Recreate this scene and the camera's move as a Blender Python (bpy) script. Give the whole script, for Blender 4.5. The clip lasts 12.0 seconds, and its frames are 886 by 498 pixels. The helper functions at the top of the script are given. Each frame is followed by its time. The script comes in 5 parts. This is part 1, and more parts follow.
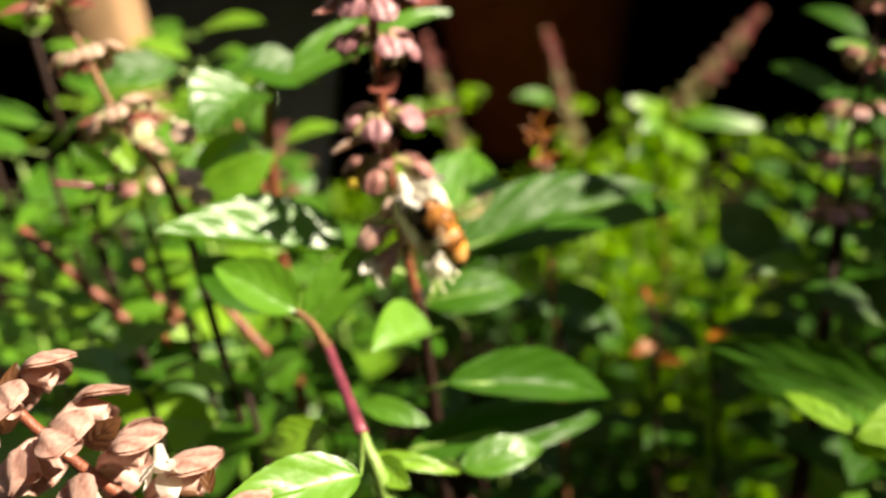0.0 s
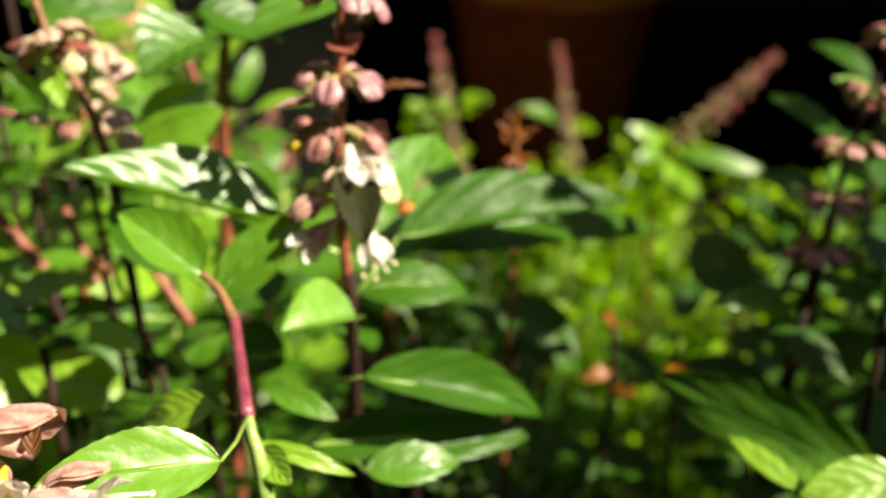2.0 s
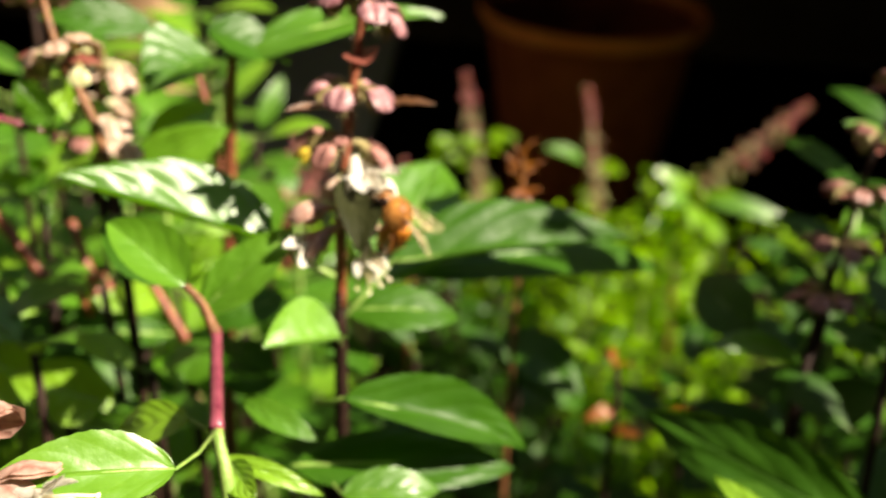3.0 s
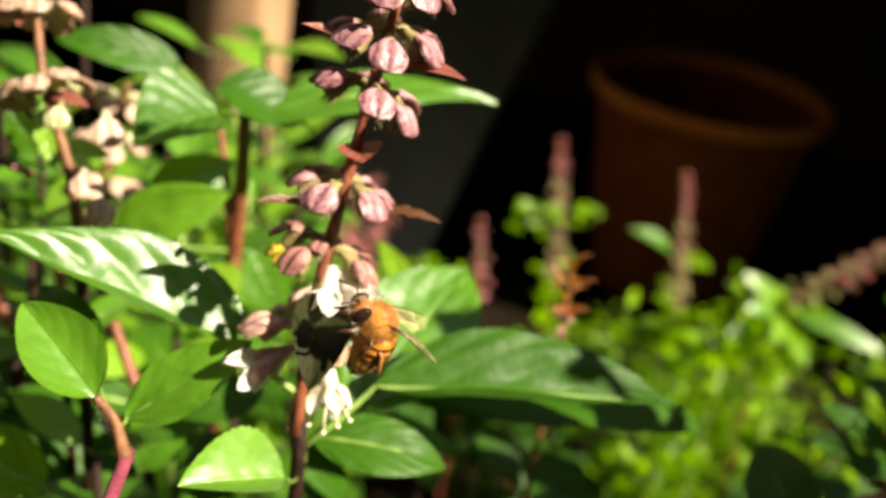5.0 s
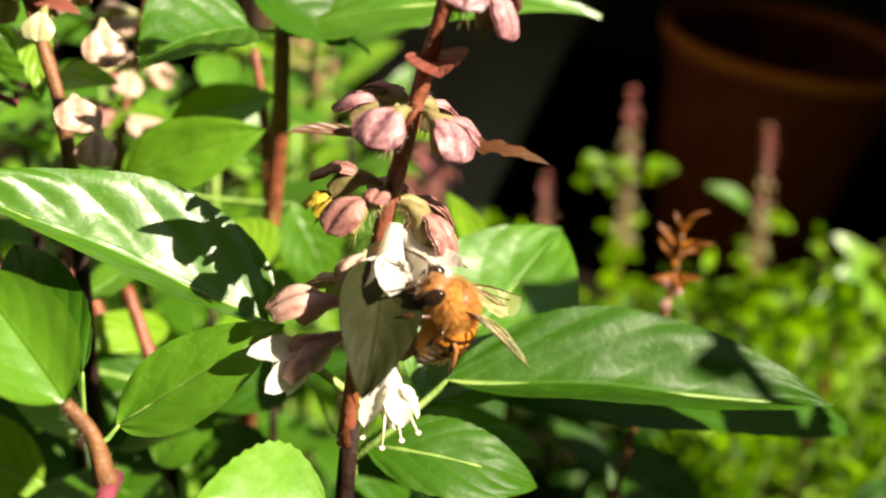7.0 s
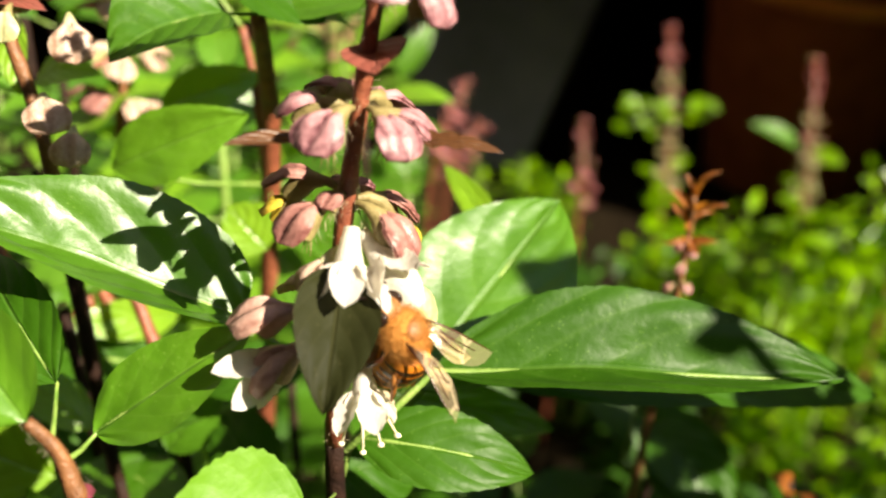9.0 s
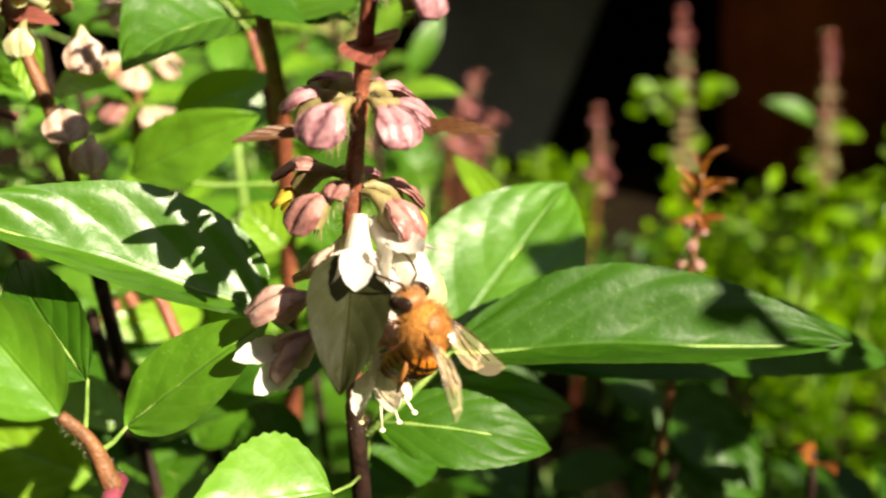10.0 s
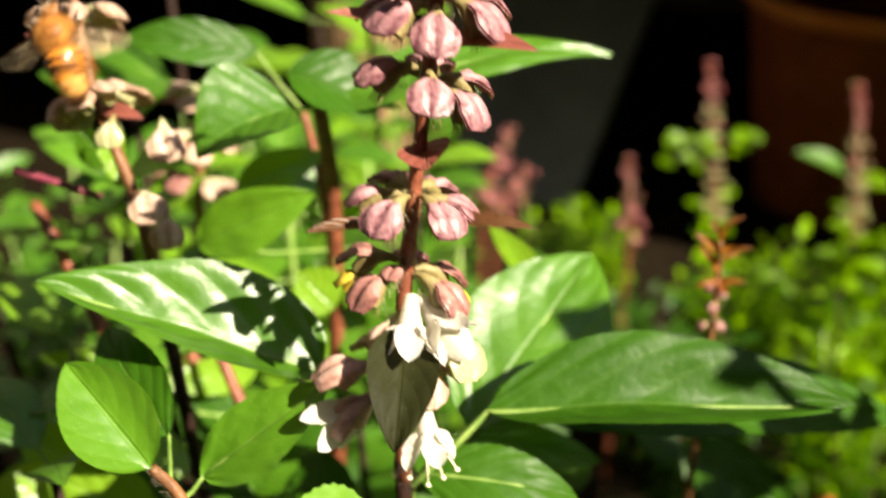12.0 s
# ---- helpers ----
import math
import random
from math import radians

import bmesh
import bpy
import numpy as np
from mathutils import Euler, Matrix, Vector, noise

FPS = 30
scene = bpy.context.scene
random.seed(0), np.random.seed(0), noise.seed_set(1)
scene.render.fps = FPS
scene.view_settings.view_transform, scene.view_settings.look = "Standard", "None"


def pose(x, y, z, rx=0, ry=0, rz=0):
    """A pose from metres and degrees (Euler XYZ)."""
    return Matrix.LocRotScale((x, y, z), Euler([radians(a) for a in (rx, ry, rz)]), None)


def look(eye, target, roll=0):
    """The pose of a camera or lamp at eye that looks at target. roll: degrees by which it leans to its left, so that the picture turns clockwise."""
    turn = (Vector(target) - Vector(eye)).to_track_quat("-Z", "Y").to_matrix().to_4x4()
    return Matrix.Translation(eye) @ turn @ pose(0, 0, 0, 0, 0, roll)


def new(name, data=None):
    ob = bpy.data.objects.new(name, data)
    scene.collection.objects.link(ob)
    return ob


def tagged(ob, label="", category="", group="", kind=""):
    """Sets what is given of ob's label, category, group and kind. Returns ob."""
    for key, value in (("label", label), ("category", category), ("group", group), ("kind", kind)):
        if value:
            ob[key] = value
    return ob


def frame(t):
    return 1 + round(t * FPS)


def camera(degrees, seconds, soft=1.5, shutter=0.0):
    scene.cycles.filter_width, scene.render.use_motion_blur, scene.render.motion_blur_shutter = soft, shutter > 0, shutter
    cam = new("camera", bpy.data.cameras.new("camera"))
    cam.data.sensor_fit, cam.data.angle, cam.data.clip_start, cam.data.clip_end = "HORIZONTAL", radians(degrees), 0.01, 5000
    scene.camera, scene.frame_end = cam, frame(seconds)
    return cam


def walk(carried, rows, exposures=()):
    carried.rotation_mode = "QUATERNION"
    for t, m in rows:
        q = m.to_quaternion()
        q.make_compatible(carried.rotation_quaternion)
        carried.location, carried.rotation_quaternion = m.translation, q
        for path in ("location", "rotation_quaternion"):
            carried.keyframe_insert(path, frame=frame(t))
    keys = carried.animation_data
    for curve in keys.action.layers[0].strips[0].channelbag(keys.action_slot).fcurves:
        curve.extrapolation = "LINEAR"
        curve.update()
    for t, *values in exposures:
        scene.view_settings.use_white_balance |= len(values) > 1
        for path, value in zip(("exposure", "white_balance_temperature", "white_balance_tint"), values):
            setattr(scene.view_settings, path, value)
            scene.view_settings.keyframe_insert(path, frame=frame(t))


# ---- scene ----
cam = camera(52.14, 12.0, soft=2.1, shutter=0.4)
cam.data.dof.use_dof = True
cam.data.dof.focus_distance = 0.097
cam.data.dof.aperture_fstop = 17.5
PATH = [
    (0, 0.00000, 0.00000, 0.60000, 62.000, 6.000, -0.000),
    (0.5, 0.00558, 0.00519, 0.59800, 63.141, 4.799, 1.865),
    (1, 0.00952, 0.00890, 0.59481, 63.315, 2.125, 2.818),
    (1.5, 0.00999, 0.00720, 0.59212, 62.624, 0.656, 2.798),
    (2, 0.00912, 0.01134, 0.58903, 62.793, -0.960, 3.196),
    (2.5, 0.00811, 0.01160, 0.58758, 63.764, -1.723, 5.404),
    (3, 0.01641, 0.01141, 0.58685, 65.153, -2.328, 6.052),
    (5, 0.02428, 0.04500, 0.58930, 66.987, -8.843, 14.967),
    (5.5, 0.02161, 0.05938, 0.58205, 65.503, -8.328, 17.877),
    (6, 0.02074, 0.06669, 0.57771, 64.217, -8.245, 18.593),
    (6.5, 0.01560, 0.07238, 0.57375, 63.626, -8.371, 18.479),
    (7, 0.01352, 0.07509, 0.57467, 63.737, -7.958, 18.389),
    (9, 0.01938, 0.08291, 0.57813, 60.158, -4.208, 20.131),
    (9.5, 0.01953, 0.08264, 0.58034, 59.794, 0.507, 20.182),
    (10, 0.02205, 0.08034, 0.57875, 59.894, -1.027, 19.995),
    (10.5, 0.02729, 0.08100, 0.58234, 60.802, -1.139, 20.788),
    (11, 0.02456, 0.07925, 0.58135, 61.098, -1.333, 22.818),
    (11.5, 0.02777, 0.07721, 0.58020, 61.374, -0.702, 22.394),
    (12, 0.02457, 0.07092, 0.58848, 62.589, -0.063, 21.842),
]
EXPOSURE = 1.72
walk(cam, [(t, pose(x, y, z, rx, ry, rz)) for t, x, y, z, rx, ry, rz in PATH], [(0, EXPOSURE, 7200, 10), (12, EXPOSURE, 7200, 10)])

# ---- light ----
SUN_EL, SUN_AZ = 41.0, 104.0  # degrees above the horizon, clockwise from +y
world = bpy.data.worlds.new("sky")
scene.world = world
world.use_nodes = True
sky = world.node_tree.nodes.new("ShaderNodeTexSky")
sky.sky_type, sky.sun_disc = "NISHITA", False
sky.sun_elevation, sky.sun_rotation = radians(SUN_EL), radians(SUN_AZ)
world.node_tree.links.new(sky.outputs[0], world.node_tree.nodes["Background"].inputs[0])
world.node_tree.nodes["Background"].inputs[1].default_value = 0.05
sun = new("sun", bpy.data.lights.new("sun", "SUN"))
sun.data.energy, sun.data.angle, sun.data.color = 5.0, radians(0.6), (1.0, 0.93, 0.79)
sun_way = Vector((math.sin(radians(SUN_AZ)) * math.cos(radians(SUN_EL)), math.cos(radians(SUN_AZ)) * math.cos(radians(SUN_EL)), math.sin(radians(SUN_EL))))
sun.matrix_world = look(sun_way * 5, (0, 0, 0))


# ---- materials ----
def nodes_of(name):
    mat = bpy.data.materials.new(name)
    mat.use_nodes = True
    nt = mat.node_tree
    return mat, nt, nt.nodes["Principled BSDF"], nt.nodes["Material Output"]


def node(nt, kind, **inputs):
    n = nt.nodes.new(kind)
    for key, value in inputs.items():
        if hasattr(value, "is_linked"):
            nt.links.new(value, n.inputs[int(key[1:])])
        else:
            n.inputs[int(key[1:])].default_value = value
    return n


def maths(nt, op, a, b=0.0, c=0.0):
    n = nt.nodes.new("ShaderNodeMath")
    n.operation = op
    for k, v in enumerate((a, b, c)):
        if hasattr(v, "is_linked"):
            nt.links.new(v, n.inputs[k])
        else:
            n.inputs[k].default_value = v
    return n.outputs[0]


def mix(nt, fac, a, b):
    n = nt.nodes.new("ShaderNodeMix")
    n.data_type = "RGBA"
    for k, v in ((0, fac), (6, a), (7, b)):
        if hasattr(v, "is_linked"):
            nt.links.new(v, n.inputs[k])
        else:
            n.inputs[k].default_value = v if k == 0 else (*v, 1.0)
    return n.outputs[2]


def noise_of(nt, scale, detail=3.0, where="Object"):
    tex = nt.nodes.new("ShaderNodeTexCoord")
    n = nt.nodes.new("ShaderNodeTexNoise")
    n.inputs["Scale"].default_value, n.inputs["Detail"].default_value = scale, detail
    nt.links.new(tex.outputs[where], n.inputs["Vector"])
    return n.outputs["Fac"]


def bump(nt, shader, height, strength, distance):
    b = nt.nodes.new("ShaderNodeBump")
    b.inputs["Strength"].default_value, b.inputs["Distance"].default_value = strength, distance
    nt.links.new(height, b.inputs["Height"])
    nt.links.new(b.outputs[0], shader.inputs["Normal"])
    return b.outputs[0]


def through_light(nt, shader, out, colour, share, normal=None):
    """Adds the light that comes through a thin leaf or petal."""
    t = nt.nodes.new("ShaderNodeBsdfTranslucent")
    if hasattr(colour, "is_linked"):
        nt.links.new(colour, t.inputs[0])
    else:
        t.inputs[0].default_value = (*colour, 1.0)
    if normal:
        nt.links.new(normal, t.inputs["Normal"])
    m = nt.nodes.new("ShaderNodeMixShader")
    m.inputs[0].default_value = share
    nt.links.new(shader.outputs[0], m.inputs[1])
    nt.links.new(t.outputs[0], m.inputs[2])
    nt.links.new(m.outputs[0], out.inputs[0])


def leaf_material(name, deep, light, vein, glow, share=0.3, rough=0.36, veins=5.0, spec=0.65, vary=0.6, ribs=0.4):
    """A leaf with a midrib and slanting side veins; u runs along it, v from -1 to 1 across."""
    mat, nt, sh, out = nodes_of(name)
    uv = nt.nodes.new("ShaderNodeUVMap")
    sep = node(nt, "ShaderNodeSeparateXYZ", i0=uv.outputs[0])
    u, v = sep.outputs[0], maths(nt, "ABSOLUTE", sep.outputs[1])
    mid = maths(nt, "SUBTRACT", 1.0, maths(nt, "MINIMUM", maths(nt, "MULTIPLY", v, 16.0), 1.0))
    bend = maths(nt, "SUBTRACT", u, maths(nt, "MULTIPLY", maths(nt, "POWER", v, 1.3), 0.42))
    ph = maths(nt, "PINGPONG", maths(nt, "MULTIPLY", bend, veins), 0.5)
    side = maths(nt, "SUBTRACT", 1.0, maths(nt, "MINIMUM", maths(nt, "MULTIPLY", ph, 9.0), 1.0))
    fine = noise_of(nt, 900.0, 4.0)
    broad = noise_of(nt, 130.0, 3.0)
    rnd = nt.nodes.new("ShaderNodeNewGeometry").outputs["Random Per Island"]
    tone = maths(nt, "ADD", maths(nt, "MULTIPLY", broad, 0.8), maths(nt, "MULTIPLY_ADD", rnd, vary, (0.6 - vary) / 2))
    tone = maths(nt, "ADD", tone, maths(nt, "MULTIPLY", fine, 0.3))
    col = mix(nt, maths(nt, "SUBTRACT", tone, 0.3), deep, light)
    line = maths(nt, "MAXIMUM", maths(nt, "MULTIPLY", mid, 0.30), maths(nt, "MULTIPLY", side, 0.11))
    dots = nt.nodes.new("ShaderNodeTexVoronoi")
    dots.inputs["Scale"].default_value = 1300.0
    nt.links.new(nt.nodes.new("ShaderNodeTexCoord").outputs["Object"], dots.inputs["Vector"])
    speck = maths(nt, "MULTIPLY", maths(nt, "LESS_THAN", dots.outputs["Distance"], 0.17), maths(nt, "GREATER_THAN", noise_of(nt, 420.0, 2.0), 0.5))
    line = maths(nt, "MAXIMUM", line, maths(nt, "MULTIPLY", speck, 0.4))
    col = mix(nt, line, col, vein)
    nt.links.new(col, sh.inputs["Base Color"])
    nt.links.new(maths(nt, "ADD", rough, maths(nt, "MULTIPLY", fine, 0.16)), sh.inputs["Roughness"])
    sh.inputs["Specular IOR Level"].default_value = spec
    hgt = maths(nt, "ADD", maths(nt, "MULTIPLY", maths(nt, "SINE", maths(nt, "MULTIPLY", ph, math.pi)), ribs), maths(nt, "ADD", maths(nt, "MULTIPLY", fine, 0.30), maths(nt, "MULTIPLY", noise_of(nt, 260.0, 1.5), 0.9)))
    hgt = maths(nt, "SUBTRACT", hgt, maths(nt, "MULTIPLY", mid, 0.7))
    nrm = bump(nt, sh, hgt, 0.7, 0.00032)
    through_light(nt, sh, out, mix(nt, line, glow, tuple(c * 0.75 for c in glow)), share, nrm)
    return mat


def plain(name, a, b, scale, rough=0.5, metal=0.0, rise=0.0, share=0.0, glow=(1, 1, 1), spec=0.5, fine=0.3):
    """A surface of two tones in noise at two scales, with relief."""
    mat, nt, sh, out = nodes_of(name)
    n1, n2 = noise_of(nt, scale, 4.0), noise_of(nt, scale * 7.3, 3.0)
    f = maths(nt, "ADD", maths(nt, "MULTIPLY", n1, 1.0 - fine), maths(nt, "MULTIPLY", n2, fine))
    f = maths(nt, "MULTIPLY_ADD", maths(nt, "SUBTRACT", f, 0.5), 2.6, 0.5)
    n = nt.nodes.new("ShaderNodeClamp")
    nt.links.new(f, n.inputs[0])
    nt.links.new(mix(nt, n.outputs[0], a, b), sh.inputs["Base Color"])
    sh.inputs["Roughness"].default_value, sh.inputs["Metallic"].default_value = rough, metal
    sh.inputs["Specular IOR Level"].default_value = spec
    nrm = bump(nt, sh, f, 0.6, rise) if rise else None
    if share:
        through_light(nt, sh, out, glow, share, nrm)
    return mat


LEAF = leaf_material("basil_leaf", (0.018, 0.074, 0.003), (0.068, 0.185, 0.008), (0.15, 0.29, 0.04), (0.16, 0.40, 0.008), rough=0.32, spec=0.74)
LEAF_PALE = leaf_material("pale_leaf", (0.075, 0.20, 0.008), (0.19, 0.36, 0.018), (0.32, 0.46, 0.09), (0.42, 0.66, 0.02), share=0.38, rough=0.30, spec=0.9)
# Leaf colours with shade put in, for leaves that stand in shade.
LEAF_DARK_SHADED = leaf_material("dark_shaded_leaf", (0.008, 0.036, 0.001), (0.028, 0.092, 0.004), (0.07, 0.14, 0.02), (0.08, 0.20, 0.006), share=0.20, rough=0.36, spec=0.25)
LEAF_FRESH = leaf_material("fresh_leaf", (0.040, 0.135, 0.005), (0.115, 0.27, 0.013), (0.20, 0.37, 0.05), (0.28, 0.56, 0.010), share=0.30, rough=0.32, spec=0.95, ribs=0.12)
# Deep green, darkened further by putting dappled shade into the colour.
LEAF_DEEP_SHADED = leaf_material("deep_green_shaded_leaf", (0.008, 0.038, 0.001), (0.030, 0.094, 0.004), (0.10, 0.20, 0.03), (0.07, 0.18, 0.005), share=0.16, rough=0.38, spec=0.17)
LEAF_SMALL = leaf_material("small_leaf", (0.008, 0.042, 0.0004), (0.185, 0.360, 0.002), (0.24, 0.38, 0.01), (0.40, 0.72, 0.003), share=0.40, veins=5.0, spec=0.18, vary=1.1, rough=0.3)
# Olive darkened to near black: blossom and bee shade put into colour.
BRACT_SHADED = leaf_material("shaded_bract", (0.004, 0.0055, 0.0012), (0.016, 0.018, 0.005), (0.045, 0.042, 0.018), (0.06, 0.06, 0.02), share=0.06, rough=0.5, veins=5.0, spec=0.08, ribs=0.2)
BRACT = leaf_material("purple_bract", (0.16, 0.035, 0.03), (0.30, 0.10, 0.07), (0.34, 0.13, 0.08), (0.34, 0.10, 0.04), share=0.2, veins=4.0)
BRACT_BROWN = leaf_material("brown_bract", (0.050, 0.018, 0.007), (0.14, 0.055, 0.018), (0.20, 0.10, 0.03), (0.30, 0.14, 0.02), share=0.14, veins=4.0)
RUST = leaf_material("rust_leaf", (0.12, 0.030, 0.008), (0.42, 0.14, 0.02), (0.40, 0.18, 0.04), (0.7, 0.26, 0.03), share=0.35, veins=4.0)
def lip_material(name, dark, pale, glow, share=0.15):
    """A calyx lip with darker, wandering streaks along it and a rim of deeper colour."""
    mat, nt, sh, out = nodes_of(name)
    tex = nt.nodes.new("ShaderNodeTexCoord")
    sep = node(nt, "ShaderNodeSeparateXYZ", i0=tex.outputs["Object"])
    n1, n2 = noise_of(nt, 520.0, 3.0), noise_of(nt, 1900.0, 3.0)
    x = maths(nt, "ADD", sep.outputs[0], maths(nt, "MULTIPLY", maths(nt, "SUBTRACT", n1, 0.5), 0.0012))
    streak = maths(nt, "POWER", maths(nt, "ABSOLUTE", maths(nt, "SINE", maths(nt, "MULTIPLY", x, 1500.0))), 1.0)
    rim = maths(nt, "MULTIPLY", maths(nt, "SUBTRACT", sep.outputs[1], 0.0042), 500.0)
    clear = nt.nodes.new("ShaderNodeClamp")
    nt.links.new(rim, clear.inputs[0])
    f = maths(nt, "MULTIPLY", maths(nt, "ADD", maths(nt, "MULTIPLY", streak, 0.78), maths(nt, "MULTIPLY", n1, 0.38)), maths(nt, "SUBTRACT", 1.0, maths(nt, "MULTIPLY", clear.outputs[0], 0.45)))
    f = maths(nt, "ADD", f, maths(nt, "MULTIPLY", maths(nt, "SUBTRACT", n2, 0.5), 0.9))
    nt.links.new(mix(nt, f, dark, pale), sh.inputs["Base Color"])
    sh.inputs["Roughness"].default_value = 0.42
    nrm = bump(nt, sh, maths(nt, "ADD", n2, maths(nt, "MULTIPLY", streak, 0.5)), 0.5, 0.0002)
    through_light(nt, sh, out, glow, share, nrm)
    return mat


PINK = lip_material("pink_calyx", (0.085, 0.018, 0.028), (0.52, 0.275, 0.295), (0.5, 0.18, 0.15))
BUFF = lip_material("buff_calyx", (0.32, 0.18, 0.12), (0.74, 0.57, 0.47), (0.7, 0.5, 0.3), 0.3)
DULL = lip_material("brownish_calyx", (0.13, 0.04, 0.035), (0.44, 0.22, 0.19), (0.4, 0.16, 0.1))
FADED = lip_material("faded_pink_calyx", (0.30, 0.14, 0.11), (0.72, 0.49, 0.41), (0.6, 0.35, 0.25), 0.25)
ROSE = plain("rosy_calyx", (0.30, 0.075, 0.085), (0.66, 0.33, 0.33), 300.0, 0.35, share=0.35, glow=(0.75, 0.26, 0.26))
CREAM = plain("greenish_cream_calyx", (0.30, 0.30, 0.10), (0.66, 0.64, 0.42), 300.0, 0.4, share=0.3, glow=(0.6, 0.6, 0.25))
TUBE = plain("green_calyx_tube", (0.15, 0.115, 0.04), (0.32, 0.26, 0.11), 700.0, 0.5, rise=0.0002, share=0.15, glow=(0.5, 0.45, 0.1))
YELLOW = plain("yellow_calyx", (0.42, 0.30, 0.02), (0.62, 0.47, 0.06), 500.0, 0.5, share=0.25, glow=(0.6, 0.45, 0.05))
PETAL = plain("white_petal", (0.74, 0.68, 0.60), (0.86, 0.83, 0.78), 600.0, 0.5, rise=0.0002, share=0.45, glow=(0.88, 0.83, 0.70))
ANTHER = plain("cream_anther", (0.75, 0.66, 0.42), (0.85, 0.80, 0.62), 900.0, 0.6)
HAIR = plain("plant_hair", (0.55, 0.45, 0.30), (0.75, 0.66, 0.48), 900.0, 0.5, share=0.3, glow=(0.7, 0.6, 0.4))
STEM_RED = plain("reddish_stem", (0.10, 0.024, 0.014), (0.28, 0.085, 0.042), 500.0, 0.42, rise=0.0003)
STEM_PINK = plain("pink_stem", (0.10, 0.014, 0.030), (0.26, 0.062, 0.090), 260.0, 0.24, rise=0.0002)
STEM_BROWN = plain("brown_stem", (0.07, 0.028, 0.010), (0.25, 0.105, 0.040), 420.0, 0.5, rise=0.0004)
# Near-black: the shade inside the foliage is put into this stem colour.
STEM_DARK_SHADED = plain("dark_shaded_stem", (0.010, 0.005, 0.004), (0.034, 0.016, 0.011), 400.0, 0.6, rise=0.0004, spec=0.15)
STEM_GREEN = plain("green_stem", (0.10, 0.20, 0.03), (0.24, 0.34, 0.08), 300.0, 0.45, rise=0.0003)
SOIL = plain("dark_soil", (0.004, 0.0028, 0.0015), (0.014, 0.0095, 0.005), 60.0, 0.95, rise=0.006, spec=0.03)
# Body dark, rim pale: light from above is put into the clay.
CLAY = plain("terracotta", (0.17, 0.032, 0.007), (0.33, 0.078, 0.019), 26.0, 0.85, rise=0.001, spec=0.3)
CLAY_RIM_LIT = plain("rim_lit_terracotta", (0.62, 0.16, 0.030), (0.78, 0.27, 0.065), 26.0, 0.85, rise=0.001, spec=0.3)
# Dark, so that the added walls bounce little light.
WALL = plain("low_bounce_wall", (0.05, 0.045, 0.04), (0.13, 0.12, 0.11), 5.0, 0.9, rise=0.003, spec=0.2)
BROWN_WALL = plain("brown_wall", (0.08, 0.056, 0.03), (0.16, 0.115, 0.06), 4.0, 0.9, rise=0.003, spec=0.2)
SLATE = plain("grey_cement_sheet", (0.15, 0.155, 0.17), (0.27, 0.275, 0.30), 9.0, 0.85, rise=0.001, spec=0.3)
TAN = plain("weathered_wood", (0.18, 0.10, 0.048), (0.33, 0.20, 0.105), 22.0, 0.75, rise=0.0008)
FUR = plain("golden_bee_fur", (0.36, 0.135, 0.016), (0.66, 0.29, 0.055), 900.0, 0.75, rise=0.0004, fine=0.6)
AMBER = plain("amber_bee_shell", (0.50, 0.16, 0.014), (0.72, 0.29, 0.04), 700.0, 0.5)
AMBER_PALE = plain("pale_haired_bee_shell", (0.50, 0.20, 0.035), (0.72, 0.38, 0.12), 900.0, 0.6)
CUTICLE = plain("brown_bee_back", (0.16, 0.055, 0.010), (0.30, 0.115, 0.022), 800.0, 0.55)
BAND = plain("dark_bee_shell", (0.016, 0.007, 0.004), (0.07, 0.022, 0.008), 700.0, 0.3)
EYE_BLACK = plain("bee_eye", (0.008, 0.004, 0.003), (0.03, 0.015, 0.01), 1500.0, 0.12)


def wing_material():
    mat, nt, sh, out = nodes_of("clear_wing")
    n = noise_of(nt, 500.0, 2.0)
    v = nt.nodes.new("ShaderNodeTexVoronoi")
    v.feature = "DISTANCE_TO_EDGE"
    v.inputs["Scale"].default_value = 300.0
    tex = nt.nodes.new("ShaderNodeTexCoord")
    nt.links.new(tex.outputs["Object"], v.inputs["Vector"])
    edge = maths(nt, "SUBTRACT", 1.0, maths(nt, "MINIMUM", maths(nt, "MULTIPLY", v.outputs[0], 14.0), 1.0))
    sh.inputs["Base Color"].default_value = (0.78, 0.62, 0.4, 1)
    sh.inputs["Roughness"].default_value = 0.14
    clear = nt.nodes.new("ShaderNodeBsdfTransparent")
    clear.inputs[0].default_value = (0.97, 0.9, 0.78, 1)
    m = nt.nodes.new("ShaderNodeMixShader")
    nt.links.new(maths(nt, "MULTIPLY_ADD", edge, 0.22, 0.10), m.inputs[0])
    nt.links.new(clear.outputs[0], m.inputs[1])
    nt.links.new(sh.outputs[0], m.inputs[2])
    nt.links.new(m.outputs[0], out.inputs[0])
    bump(nt, sh, n, 0.5, 0.0005)
    return mat


WING = wing_material()


# ---- shapes ----
def shell(name, bm, material, parent=None, label="", smooth=True, kind=""):
    me = bpy.data.meshes.new(name)
    bm.to_mesh(me)
    bm.free()
    me.materials.append(material)
    if smooth:
        me.polygons.foreach_set("use_smooth", [True] * len(me.polygons))
    ob = new(name, me)
    ob.parent = parent
    if label or kind:
        tagged(ob, label, kind=kind)
    return ob


part = shell


def thing(name, place, label, category, group="", kind=""):
    ob = new(name)
    ob.location = place
    ob.empty_display_size = 0.01
    return tagged(ob, label, category, group, kind)


ORIGIN = {}


def local(parent, p):
    """A place of the world in the space of a thing or part that is not turned."""
    return Vector(p) - (ORIGIN[parent.name] if parent.name in ORIGIN else parent.location)


